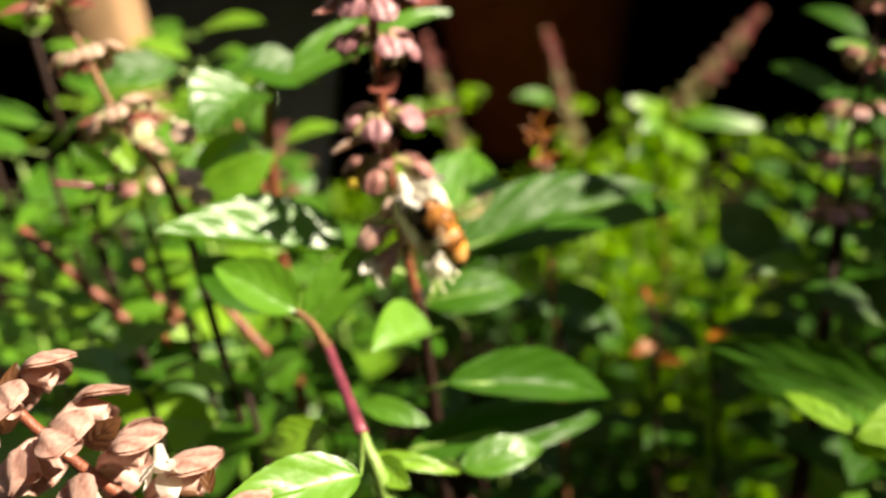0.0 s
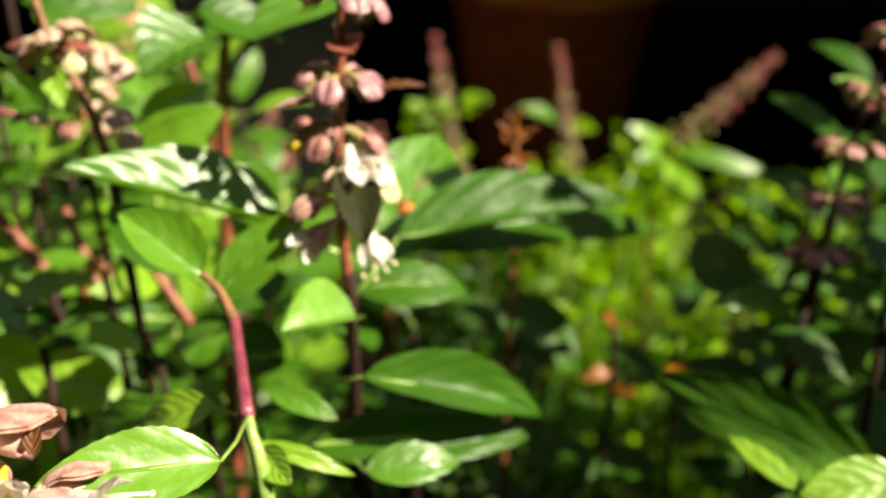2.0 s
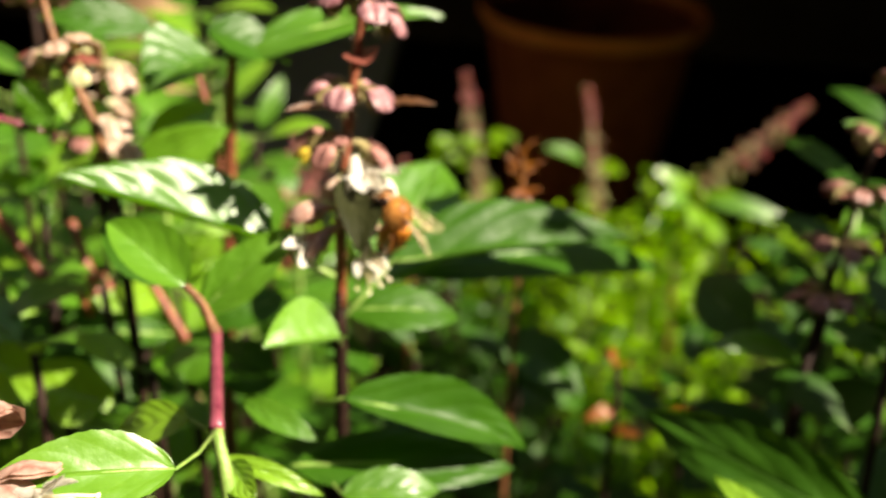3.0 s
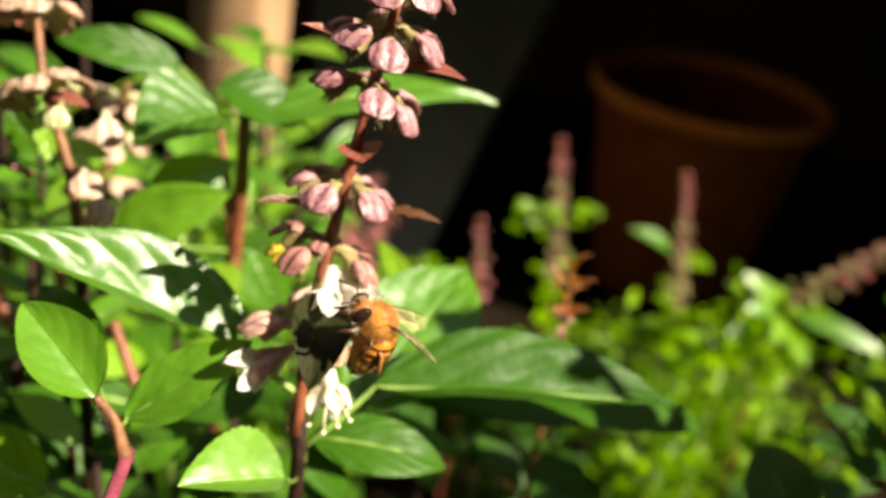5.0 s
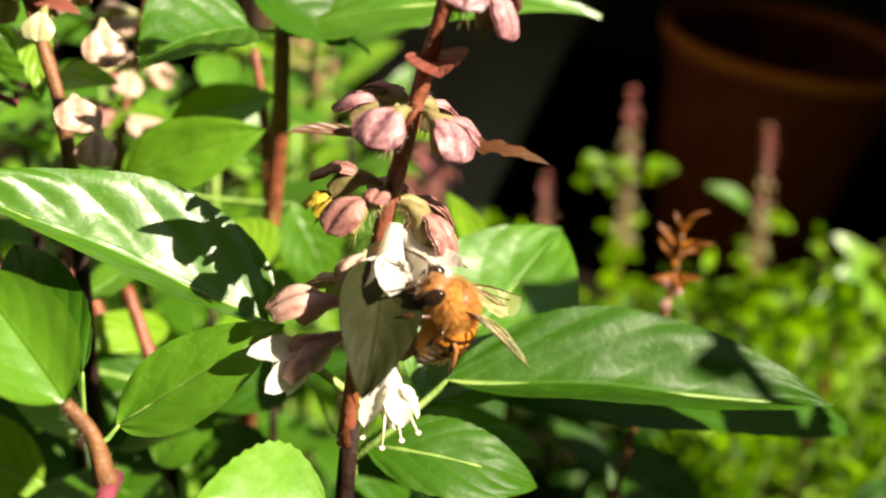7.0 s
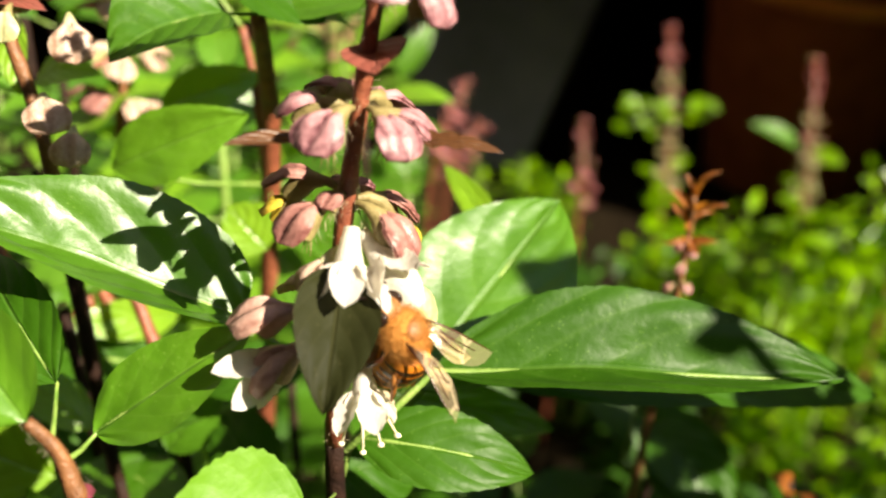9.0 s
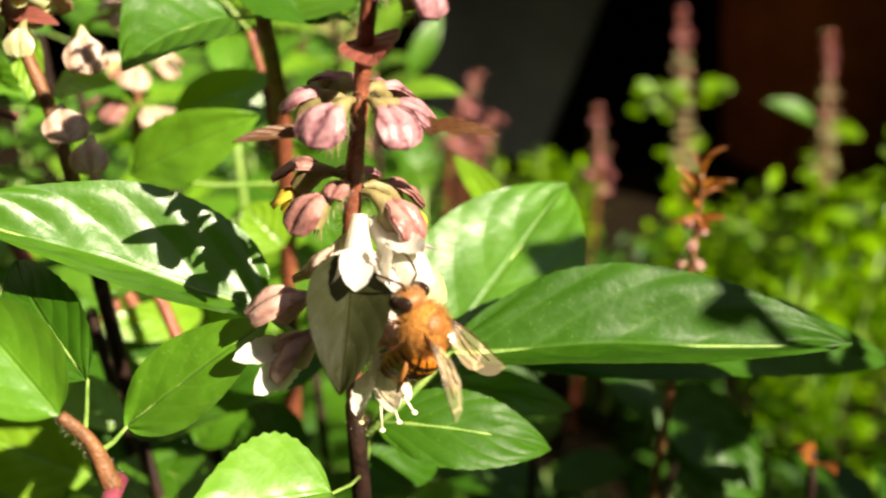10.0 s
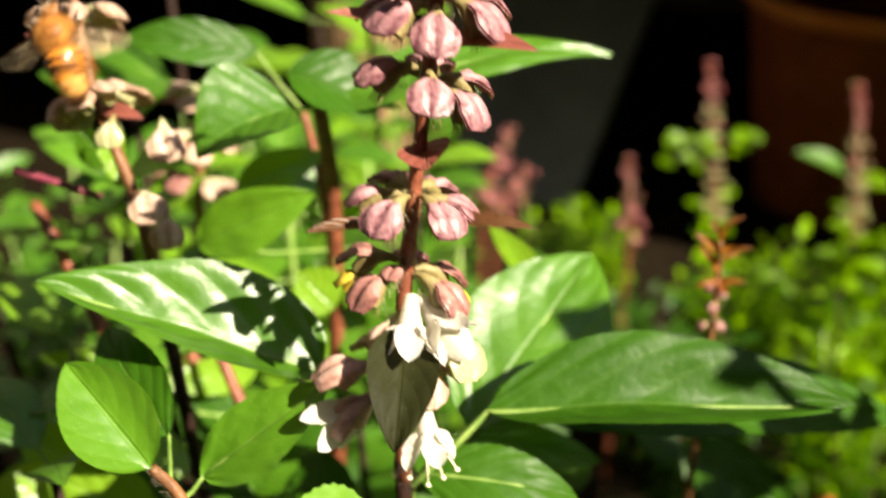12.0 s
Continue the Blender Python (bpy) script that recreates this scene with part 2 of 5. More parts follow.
def tube_into(bm, points, radii, sides=8, cap=True):
    pts = [Vector(p) for p in points]
    rings, x = [], None
    for k, p in enumerate(pts):
        d = (pts[min(k + 1, len(pts) - 1)] - pts[max(k - 1, 0)]).normalized()
        if x is None:
            x = d.orthogonal().normalized()
        x = (x - d * x.dot(d)).normalized()
        y = d.cross(x)
        r = radii[k] if hasattr(radii, "__len__") else radii
        rings.append([bm.verts.new(p + (x * math.cos(a) + y * math.sin(a)) * r) for a in (2 * math.pi * i / sides for i in range(sides))])
    for a, b in zip(rings, rings[1:]):
        for i in range(sides):
            bm.faces.new((a[i], a[(i + 1) % sides], b[(i + 1) % sides], b[i]))
    if cap:
        bm.faces.new(rings[0][::-1])
        bm.faces.new(rings[-1])


def spline(points, steps=6):
    """A smooth line through the points."""
    p = [Vector(q) for q in points]
    p = [2 * p[0] - p[1], *p, 2 * p[-1] - p[-2]]
    line = []
    for a, b, c, d in zip(p, p[1:], p[2:], p[3:]):
        for k in range(steps):
            t = k / steps
            line.append(0.5 * (2 * b + (c - a) * t + (2 * a - 5 * b + 4 * c - d) * t * t + (3 * b - a - 3 * c + d) * t ** 3))
    return line + [p[-2]]


def stem(parent, points, r0, r1, material, name="stem", sides=8, knots=0.12, label=""):
    line = spline([local(parent, q) for q in points])
    n = len(line) - 1
    radii = [(r0 + (r1 - r0) * k / n) * (1 + knots * noise.noise(line[k] * 300)) for k in range(n + 1)]
    bm = bmesh.new()
    tube_into(bm, line, radii, sides)
    return part(name, bm, material, parent, label)


VEINS = 5.0  # side veins of a leaf, to each side


def blade_into(bm, base, tip, width, face, droop=0.1, fold=0.15, serr=0.0, nu=16, nv=4, blunt=0.0, ripple=0.004, twist=0.0, seed=0.0, quilt=0.0, shoulder=0.0, curl=0.0):
    """A leaf blade from base to tip; its upper side looks along face. quilt: how far the panels between the side veins bulge; shoulder: how
    full it is near its base; curl: how far its margins turn down."""
    base, tip = Vector(base), Vector(tip)
    axis = tip - base
    long = axis.length
    side = axis.cross(Vector(face)).normalized()
    up = side.cross(axis).normalized()
    uvl = bm.loops.layers.uv.verify()
    rows, uvs = [], {}
    for i in range(nu + 1):
        u = i / nu
        w = width / 2 * max(0.012, (math.sin(math.pi * u ** (0.86 - 0.1 * blunt - 0.24 * shoulder)) ** (0.74 - 0.2 * blunt - 0.12 * shoulder * (1 - u))) * (1 - 0.12 * u * (1 - blunt)))
        tw = twist * (u - 0.4)
        s, q = side * math.cos(tw) + up * math.sin(tw), up * math.cos(tw) - side * math.sin(tw)
        row = []
        for j in range(-nv, nv + 1):
            v = j / nv
            ww = w * (1 + (serr * (0.5 - (i % 2)) if abs(j) == nv else 0))
            h = droop * long * 4 * u * (1 - u) * (0.7 + 0.3 * u) + fold * abs(v) ** 1.3 * ww
            h += ripple * long * math.sin(9 * math.pi * (u - 0.2 * abs(v))) * abs(v) * (1 - u)
            h += 0.02 * long * noise.noise(Vector((u * 3 + seed, v * 2, seed * 1.7)))
            if quilt:
                ph = (u - 0.42 * abs(v) ** 1.3) * VEINS % 1.0
                h += quilt * long * (math.sin(math.pi * ph) ** 0.7 - 0.5) * min(1.0, 4 * abs(v)) * (1 - abs(v) ** 5) * math.sin(math.pi * u) ** 0.5
                h -= curl * ww * max(0.0, abs(v) - 0.6) ** 2
            row.append(bm.verts.new(base + axis * u + s * (v * ww) + q * h))
            uvs[row[-1]] = (u, v)
        rows.append(row)
    for a, b in zip(rows, rows[1:]):
        for k in range(2 * nv):
            f = bm.faces.new((a[k], a[k + 1], b[k + 1], b[k]))
            for lp in f.loops:
                lp[uvl].uv = uvs[lp.vert]


LEAVES = [0]


def leaf(parent, base, tip, width, face=(0.1, -0.5, 0.85), droop=0.08, fold=0.15, material=None, stalk=None, serr=0.03, name="leaf", label="", ribbed=True, **more):
    LEAVES[0] += 1
    if "nu" not in more or more["nu"] > 14:
        more = {"quilt": 0.008, **more, "nu": max(26, more.get("nu", 0)), "nv": max(6, more.get("nv", 0))}
    bm = bmesh.new()
    b, t = local(parent, base), local(parent, tip)
    blade_into(bm, b, t, width, face, droop, fold, serr, seed=LEAVES[0] * 0.37, **more)
    ob = part(name, bm, material or LEAF, parent, label)
    if not ribbed:
        return ob
    # midrib, standing out on the underside, and the leaf stalk
    axis = t - b
    side = axis.cross(Vector(face)).normalized()
    up = side.cross(axis).normalized()
    rib = [b + axis * u + up * (droop * axis.length * 4 * u * (1 - u) * (0.7 + 0.3 * u) - min(0.0004, axis.length * 0.011)) for u in (0.0, 0.2, 0.4, 0.6, 0.8, 0.93)]
    r = min(0.00045, axis.length * 0.012)
    radii = [r, r, r * 0.8, r * 0.65, r * 0.45, r * 0.2]
    if stalk is not None:
        s = local(parent, stalk)
        rib = [s, s.lerp(b, 0.5) - Vector((0, 0, 0.04)) * (b - s).length] + rib
        radii = [r * 1.2, r * 1.15] + radii
    bm = bmesh.new()
    tube_into(bm, rib, radii, 6)
    rib_ob = part("midrib", bm, STEM_GREEN, ob)
    return ob


def calyx_mesh(seed, long=0.0056, wide=0.0050, lip=None, tube=None, hairs=44):
    """One calyx: a rounded, hollow upper lip that nods outwards, a ribbed tube with hairs and teeth below. +y points away from the stem."""
    rnd = random.Random(seed)
    bm = bmesh.new()
    nu, nv = 9, 5
    rows = []
    for i in range(nu + 1):
        u = i / nu
        w = wide / 2 * (0.30 + 0.70 * (0.5 - 0.5 * math.cos(math.pi * min(1.0, u * 1.7)))) * math.sqrt(max(0.0, 1 - max(0.0, (u - 0.60) / 0.40) ** 2.6)) * 1.06
        row = []
        for j in range(-nv, nv + 1):
            v = j / nv
            y = 0.0026 + long * u * 0.98
            z = 0.0010 + 0.0013 * math.sin(u * 2.4) - long * 0.52 * u ** 1.8
            z -= (0.40 * v * v + 0.42 * math.exp(-(v / 0.18) ** 2) * (1 - 0.35 * u)) * w * (1 - 0.25 * u)
            n = 0.00025 * noise.noise(Vector((u * 4 + seed, v * 3, seed)))
            row.append(bm.verts.new((v * w, y + n, z + n)))
        rows.append(row)
    for a, b in zip(rows, rows[1:]):
        for k in range(2 * nv):
            bm.faces.new((a[k], a[k + 1], b[k + 1], b[k]))
    # the lip has a back 0.3 mm below
    geom = bmesh.ops.duplicate(bm, geom=bm.verts[:] + bm.edges[:] + bm.faces[:])["geom"]
    for g in geom:
        if isinstance(g, bmesh.types.BMVert):
            g.co.z -= 0.0003
            g.co.y -= 0.00015
    bmesh.ops.reverse_faces(bm, faces=[g for g in geom if isinstance(g, bmesh.types.BMFace)])
    me = bpy.data.meshes.new("calyx")
    n_lip = len(bm.faces)
    tube_into(bm, [(0, 0, 0), (0, 0.0010, 0.0004), (0, 0.0026, 0.0003), (0, 0.0040, -0.0007), (0, 0.0050, -0.0019)], [0.0003, 0.0005, 0.0010, 0.0013, 0.0011], 9, False)
    for k in range(5 if hairs else 0):
        a = -0.5 + k * 0.25
        p = Vector((0.0022 * a, 0.0048, -0.0025 + 0.0008 * abs(a)))
        tube_into(bm, [p, p + Vector((0.0006 * a, 0.0004, -0.0007)), p + Vector((0.0010 * a, 0.0007, -0.0013))], [0.00012, 0.00006, 0.00001], 4, False)
    n_tube = len(bm.faces)
    for k in range(hairs):
        a = rnd.uniform(-1, 1)
        u = rnd.uniform(0.1, 1)
        p = Vector((0.0012 * a, 0.0008 + 0.0034 * u, -0.0004 - 0.0016 * u * u - 0.0008 * (1 - abs(a))))
        q = Vector((a, 0.4, -0.8)).normalized() * rnd.uniform(0.0006, 0.0012)
        tube_into(bm, [p, p + q], [0.000016, 0.000006], 3, False)
    bm.to_mesh(me)
    bm.free()
    for m in (lip or PINK, tube or TUBE, HAIR):
        me.materials.append(m)
    me.polygons.foreach_set("use_smooth", [True] * len(me.polygons))
    me.polygons.foreach_set("material_index", [0 if k < n_lip else 1 if k < n_tube else 2 for k in range(len(me.polygons))])
    return me


CALYX = [calyx_mesh(k, 0.0050 + 0.0003 * k, 0.0046 + 0.0003 * k) for k in range(4)]
CALYX_BUFF = [calyx_mesh(k + 9, 0.0056, 0.0052, BUFF, CREAM, 0) for k in range(3)]
CALYX_DULL = [calyx_mesh(k + 30, 0.0054, 0.0046, DULL) for k in range(3)]
CALYX_ROSE = [calyx_mesh(k + 40, 0.0056, 0.0052, ROSE, ROSE, 0) for k in range(3)]
CALYX_PALE = [calyx_mesh(k + 60, 0.0050, 0.0050, FADED, CREAM, 0) for k in range(2)]
CALYX_CREAM = [calyx_mesh(k + 50, 0.0056, 0.0052, CREAM) for k in range(3)]
CALYX_FADED = [calyx_mesh(k + 60, 0.0058, 0.0056, FADED, FADED, 0) for k in range(3)]
CALYX_YELLOW = [calyx_mesh(20, 0.0046, 0.0042, YELLOW, YELLOW)]


def turn_to(out, up):
    """A turn whose +y is out and whose +z is near up."""
    y = Vector(out).normalized()
    x = y.cross(Vector(up)).normalized()
    return Matrix((x, y, x.cross(y))).transposed().to_4x4()


def piece(name, mesh, parent, place, turn, size=1.0):
    ob = new(name, mesh)
    ob.parent = parent
    ob.matrix_local = Matrix.Translation(local(parent, place)) @ turn @ Matrix.Scale(size, 4)
    return ob


FRONT = -66  # degrees, the side on which the blossoms hang


def whorl(parent, place, up, start, count=6, size=1.0, meshes=None, skip=(), nod=0.0, hang=0.0, seed=1):
    """Calyces round a stem."""
    rnd = random.Random(seed)
    up = Vector(up).normalized()
    x = up.orthogonal().normalized()
    x = (Vector((1, 0, 0)) - up * up.x).normalized()
    y = up.cross(x)
    for k in range(count):
        if k in skip:
            continue
        a = radians(start + 360 / count * k + rnd.uniform(-8, 8))
        out = x * math.cos(a) + y * math.sin(a) + up * (rnd.uniform(-0.2, 0.12) - nod - hang * max(0.0, math.cos(a - radians(FRONT))))
        piece("calyx", rnd.choice(meshes or CALYX), parent, Vector(place) + out.normalized() * 0.0012 + up * rnd.uniform(-0.0007, 0.0007), turn_to(out, up), size * rnd.uniform(0.9, 1.08))


def corolla_mesh(seed, long=0.0068, stamens=4):
    """A white two-lipped flower, open along +y, with its stamens."""
    rnd = random.Random(seed)
    bm = bmesh.new()
    tube_into(bm, [(0, 0, 0), (0, long * 0.25, 0), (0, long * 0.5, 0.0002)], [0.0006, 0.0009, 0.0013], 10, False)
    for k, (a, w, l, lift) in enumerate(((-1.3, 0.0024, 0.0032, 0.55), (-0.45, 0.0027, 0.0036, 0.85), (0.45, 0.0027, 0.0036, 0.85), (1.3, 0.0024, 0.0032, 0.55), (3.14, 0.0034, 0.0046, 0.20))):
        d = Vector((math.sin(a), 0, math.cos(a)))
        p = Vector((0, long * 0.42, 0)) + d * 0.0010
        blade_into(bm, p, p + d * l * lift + Vector((0, l, 0)), w, Vector((0, -1, 0)) + d, rnd.uniform(-0.12, 0.02), 0.35, 0.0, 10, 3, 1.0, 0.05, rnd.uniform(-0.3, 0.3), seed=seed * 3 + k)
    petals = len(bm.faces)
    for k in range(stamens):
        a = (k - (stamens - 1) / 2) * 0.26 + rnd.uniform(-0.05, 0.05)
        d = Vector((math.sin(a), math.cos(a), -0.15 + 0.12 * (k % 2)))
        p, r = Vector((0.0003 * (k - 1.5), long * 0.4, -0.0003)), rnd.uniform(0.0050, 0.0064)
        tube_into(bm, [p, p + d * r * 0.5 + Vector((0, 0, 0.0003)), p + d * r], [0.00020, 0.00017, 0.00013], 6)
        bmesh.ops.create_icosphere(bm, subdivisions=2, radius=0.00033, matrix=Matrix.Translation(p + d * r) @ Matrix.Diagonal((1, 0.8, 0.8, 1)))
    me = bpy.data.meshes.new("corolla")
    bm.to_mesh(me)
    bm.free()
    me.materials.append(PETAL)
    me.materials.append(ANTHER)
    me.polygons.foreach_set("use_smooth", [True] * len(me.polygons))
    me.polygons.foreach_set("material_index", [int(k >= petals) for k in range(len(me.polygons))])
    return me


COROLLA = [corolla_mesh(1), corolla_mesh(2), corolla_mesh(3, stamens=0)]


def corolla(parent, place, out, up, size=1.0, which=0):
    ob = piece("corolla", COROLLA[which], parent, place, turn_to(out, up), size)
    return tagged(ob, "white two-lipped basil blossom")


# ---- the place ----
def box_into(bm, lo, hi):
    lo, hi = Vector(lo), Vector(hi)
    bmesh.ops.create_cube(bm, size=1, matrix=Matrix.Translation((lo + hi) / 2) @ Matrix.Diagonal((*(hi - lo), 1)))


def slab(name, lo, hi, material, label, category, kind="structure"):
    bm = bmesh.new()
    box_into(bm, lo, hi)
    bmesh.ops.bevel(bm, geom=bm.edges[:], offset=0.004, segments=2, affect="EDGES")
    return tagged(shell(name, bm, material, smooth=False), label, category, kind=kind)
GROUND = 0.10


def make_ground():
    bm = bmesh.new()
    xs = [-6 + 12 * (0.5 + 0.5 * math.copysign(abs(k / 45 - 1) ** 2.2, k / 45 - 1)) for k in range(91)]
    grid = [[bm.verts.new((x, 1.0 + y, GROUND + 0.012 * noise.noise(Vector((x * 9, y * 9, 0))) + 0.006 * noise.noise(Vector((x * 40, y * 40, 3))))) for x in xs] for y in xs]
    for a, b in zip(grid, grid[1:]):
        for k in range(90):
            bm.faces.new((a[k], a[k + 1], b[k + 1], b[k]))
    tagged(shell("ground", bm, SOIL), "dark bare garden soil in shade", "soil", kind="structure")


make_ground()
# a lean-to added behind the bed, roof and side unseen, keeps the back dark
slab("wall_back", (-1.9, 2.3, 0.05), (1.5, 2.45, 0.66), BROWN_WALL, "brown back wall of a lean-to", "wall")
slab("wall_side", (1.35, 1.02, 0.05), (1.50, 2.3, 0.66), WALL, "unseen side wall added to keep the back dark", "wall")
slab("roof", (-1.9, 0.90, 0.66), (1.6, 2.45, 0.70), WALL, "unseen low roof added to keep the back dark", "roof")
# Unseen walls, added round the yard to hold back sky light.
slab("wall_left", (-2.05, -2.2, 0.05), (-1.90, 2.6, 6.5), WALL, "unseen yard wall added to cut sky light", "wall")
slab("wall_behind", (-1.9, -2.2, 0.05), (3.8, -2.05, 6.5), WALL, "unseen yard wall added to cut sky light", "wall")
slab("wall_right", (3.6, -2.05, 0.05), (3.8, 2.6, 3.0), WALL, "unseen yard wall added to cut sky light", "wall")
slab("wall_far", (-1.9, 2.6, 0.05), (3.8, 2.75, 6.5), WALL, "unseen yard wall added to cut sky light", "wall")


def flower_pot(place, radius, height):
    pot = thing("flower_pot", place, "large leaning terracotta pot with a rolled rim, in deep shade", "flower pot")
    bm = bmesh.new()
    prof = [(0.0, 0.02), (0.60, 0.0), (0.64, 0.01), (0.92, 0.92), (0.925, 0.945), (0.88, 0.945), (0.58, 0.06), (0.0, 0.06)]
    n = 48
    rings = [[bm.verts.new((radius * r * math.cos(2 * math.pi * k / n), radius * r * math.sin(2 * math.pi * k / n), height * z)) for k in range(n)] for r, z in prof[1:-1]]
    for a, b in zip(rings, rings[1:]):
        for k in range(n):
            bm.faces.new((a[k], a[(k + 1) % n], b[(k + 1) % n], b[k]))
    bm.faces.new(rings[0][::-1])
    bm.faces.new(rings[-1])
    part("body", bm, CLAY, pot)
    bm = bmesh.new()
    prof = [(0.91, 0.935), (0.975, 0.94), (0.995, 0.95), (1.0, 0.98), (0.99, 0.995), (0.965, 1.0), (0.93, 0.995), (0.91, 0.98), (0.90, 0.935)]
    rings = [[bm.verts.new((radius * r * math.cos(2 * math.pi * k / n), radius * r * math.sin(2 * math.pi * k / n), height * z)) for k in range(n)] for r, z in prof]
    for a, b in zip(rings, rings[1:] + rings[:1]):
        for k in range(n):
            bm.faces.new((a[k], a[(k + 1) % n], b[(k + 1) % n], b[k]))
    part("rim", bm, CLAY_RIM_LIT, pot, "thick rolled terracotta rim")
    bm = bmesh.new()
    ring = [bm.verts.new((radius * 0.74 * math.cos(2 * math.pi * k / n), radius * 0.74 * math.sin(2 * math.pi * k / n), height * 0.66)) for k in range(n)]
    bm.faces.new(ring)
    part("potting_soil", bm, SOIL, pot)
    return pot


flower_pot((0.095, 1.27, GROUND - 0.012), 0.152, 0.300).rotation_euler = (radians(6), 0, 0)


def grey_sheet():
    """A grey cement sheet that leans against the lean-to, cut at a slant."""
    a, b, c, d = (Vector(p) for p in ((-0.3302, 1.0574, 0.0189), (-0.2140, 1.1158, 0.1015), (-0.1261, 1.3647, 0.4882), (-0.5012, 1.3280, 0.5768)))
    n = (b - a).cross(d - a).normalized() * 0.012
    bm = bmesh.new()
    lo, hi = [[bm.verts.new(p + q) for p in (a, b, c, d)] for q in (-n, n)]
    for f in ((lo[3], lo[2], lo[1], lo[0]), hi, *((lo[k], lo[(k + 1) % 4], hi[(k + 1) % 4], hi[k]) for k in range(4))):
        bm.faces.new(f)
    bmesh.ops.bevel(bm, geom=bm.edges[:], offset=0.003, segments=2, affect="EDGES")
    tagged(shell("cement_sheet", bm, SLATE, smooth=False), "grey cement sheet leaning in the shade", "board")


grey_sheet()


def wooden_post(x, y, half, top):
    post = thing("wooden_post", (x, y, GROUND - 0.02), "pale weathered wooden post in the sun", "post", "posts")
    bm = bmesh.new()
    rows = []
    for k in range(13):
        z = top * k / 12
        w = half * (1 + 0.05 * noise.noise(Vector((x * 9, z * 14, 1))))
        rows.append([bm.verts.new((sx * w, sy * w, z)) for sx, sy in ((-1, -0.8), (-0.8, -1), (0.8, -1), (1, -0.8), (1, 0.8), (0.8, 1), (-0.8, 1), (-1, 0.8))])
    for a, b in zip(rows, rows[1:]):
        for k in range(8):
            bm.faces.new((a[k], a[(k + 1) % 8], b[(k + 1) % 8], b[k]))
    bm.faces.new(rows[-1])
    part("shaft", bm, TAN, post)


wooden_post(-0.232, 0.575, 0.024, 0.62)

# ---- the basil in front ----
A1, B1, C1, D1, S1 = (Vector(p) for p in ((-0.0125, 0.1571, 0.5580), (-0.0136, 0.1563, 0.5464), (-0.0142, 0.1552, 0.5372), (-0.0148, 0.1545, 0.5255), (-0.0144, 0.1540, 0.5073)))
A2, A3, A4 = (A1 + (A1 - B1) * k for k in (0.78, 1.48, 2.1))
main = thing("basil_plant", (S1.x - 0.002, S1.y + 0.02, GROUND), "flowering basil with pink whorls and broad green leaves", "basil plant", "basil plants")
stem(main, (main.location, (-0.018, 0.168, 0.30), (-0.0150, 0.158, 0.46), S1 + Vector((0, 0, 0.003))), 0.0024, 0.0011, STEM_DARK_SHADED, label="lower stem darkened for shade")
line = spline([p - S1 for p in (S1, D1, C1, B1, A1, A2, A3, A4)], 6)
bm = bmesh.new()
tube_into(bm, line, [0.00100 - 0.00030 * k / (len(line) - 1) + 0.00006 * math.sin(k * 1.9) for k in range(len(line))], 10)
spike = shell("flower_stalk", bm, STEM_RED, main, "reddish hairy flower stalk")
spike.location = S1 - main.location
ORIGIN[spike.name] = S1.copy()
axis = (A1 - C1).normalized()
rnd = random.Random(17)
bm = bmesh.new()
for k in range(520):
    i = rnd.randrange(len(line) - 1)
    p = line[i].lerp(line[i + 1], rnd.random())
    a = rnd.uniform(0, 2 * math.pi)
    q = Vector((math.cos(a), math.sin(a), rnd.uniform(-0.5, 0.2)))
    tube_into(bm, [p + q * 0.0008, p + q * rnd.uniform(0.0013, 0.0019)], [0.000016, 0.000006], 3, False)
shell("stalk_hair", bm, HAIR, spike, kind="stuff")
whorl(spike, A4, axis, FRONT, 6, 0.6, nod=0.10, hang=0.22, seed=2)
whorl(spike, A3, axis, FRONT + 30, 6, 0.85, nod=0.10, hang=0.22, seed=3)
whorl(spike, A2 + axis * 0.0018, axis, FRONT + 5, 6, 0.95, nod=0.10, hang=0.22, seed=4)
whorl(spike, A1 + axis * 0.0032, axis, FRONT, 6, 0.98, nod=0.10, hang=0.22, seed=5)
whorl(spike, B1 + axis * 0.0008, axis, FRONT + 32, 6, 0.95, nod=0.10, hang=0.22, seed=6)
whorl(spike, C1 + axis * 0.0015, axis, FRONT + 62, 6, 1.02, CALYX_DULL + CALYX[:1], seed=7, nod=0.1, hang=0.15, skip=(5,))
piece("calyx", CALYX_DULL[1], spike, C1 + axis * 0.001, turn_to((-0.15, -1, 0.2), axis), 0.55)
whorl(spike, D1 + axis * 0.001, axis, FRONT + 95, 6, 0.95, CALYX_BUFF, seed=8, nod=0.25, skip=(3, 4))
piece("calyx", CALYX_YELLOW[0], spike, (-0.0180, 0.1553, 0.5359), turn_to((-1, -0.35, -0.1), axis), 0.75)
piece("calyx", CALYX_YELLOW[0], spike, (-0.0109, 0.1576, 0.5354), turn_to((1, -0.4, -0.3), axis), 0.65)


def bract(parent, base, tip, width, face=(0, -0.5, 0.9), material=None, **more):
    return leaf(parent, base, tip, width, face, more.pop("droop", 0.1), more.pop("fold", 0.25), material or BRACT, name="bract", nu=14, nv=3, ribbed=False, serr=0.0, **more)


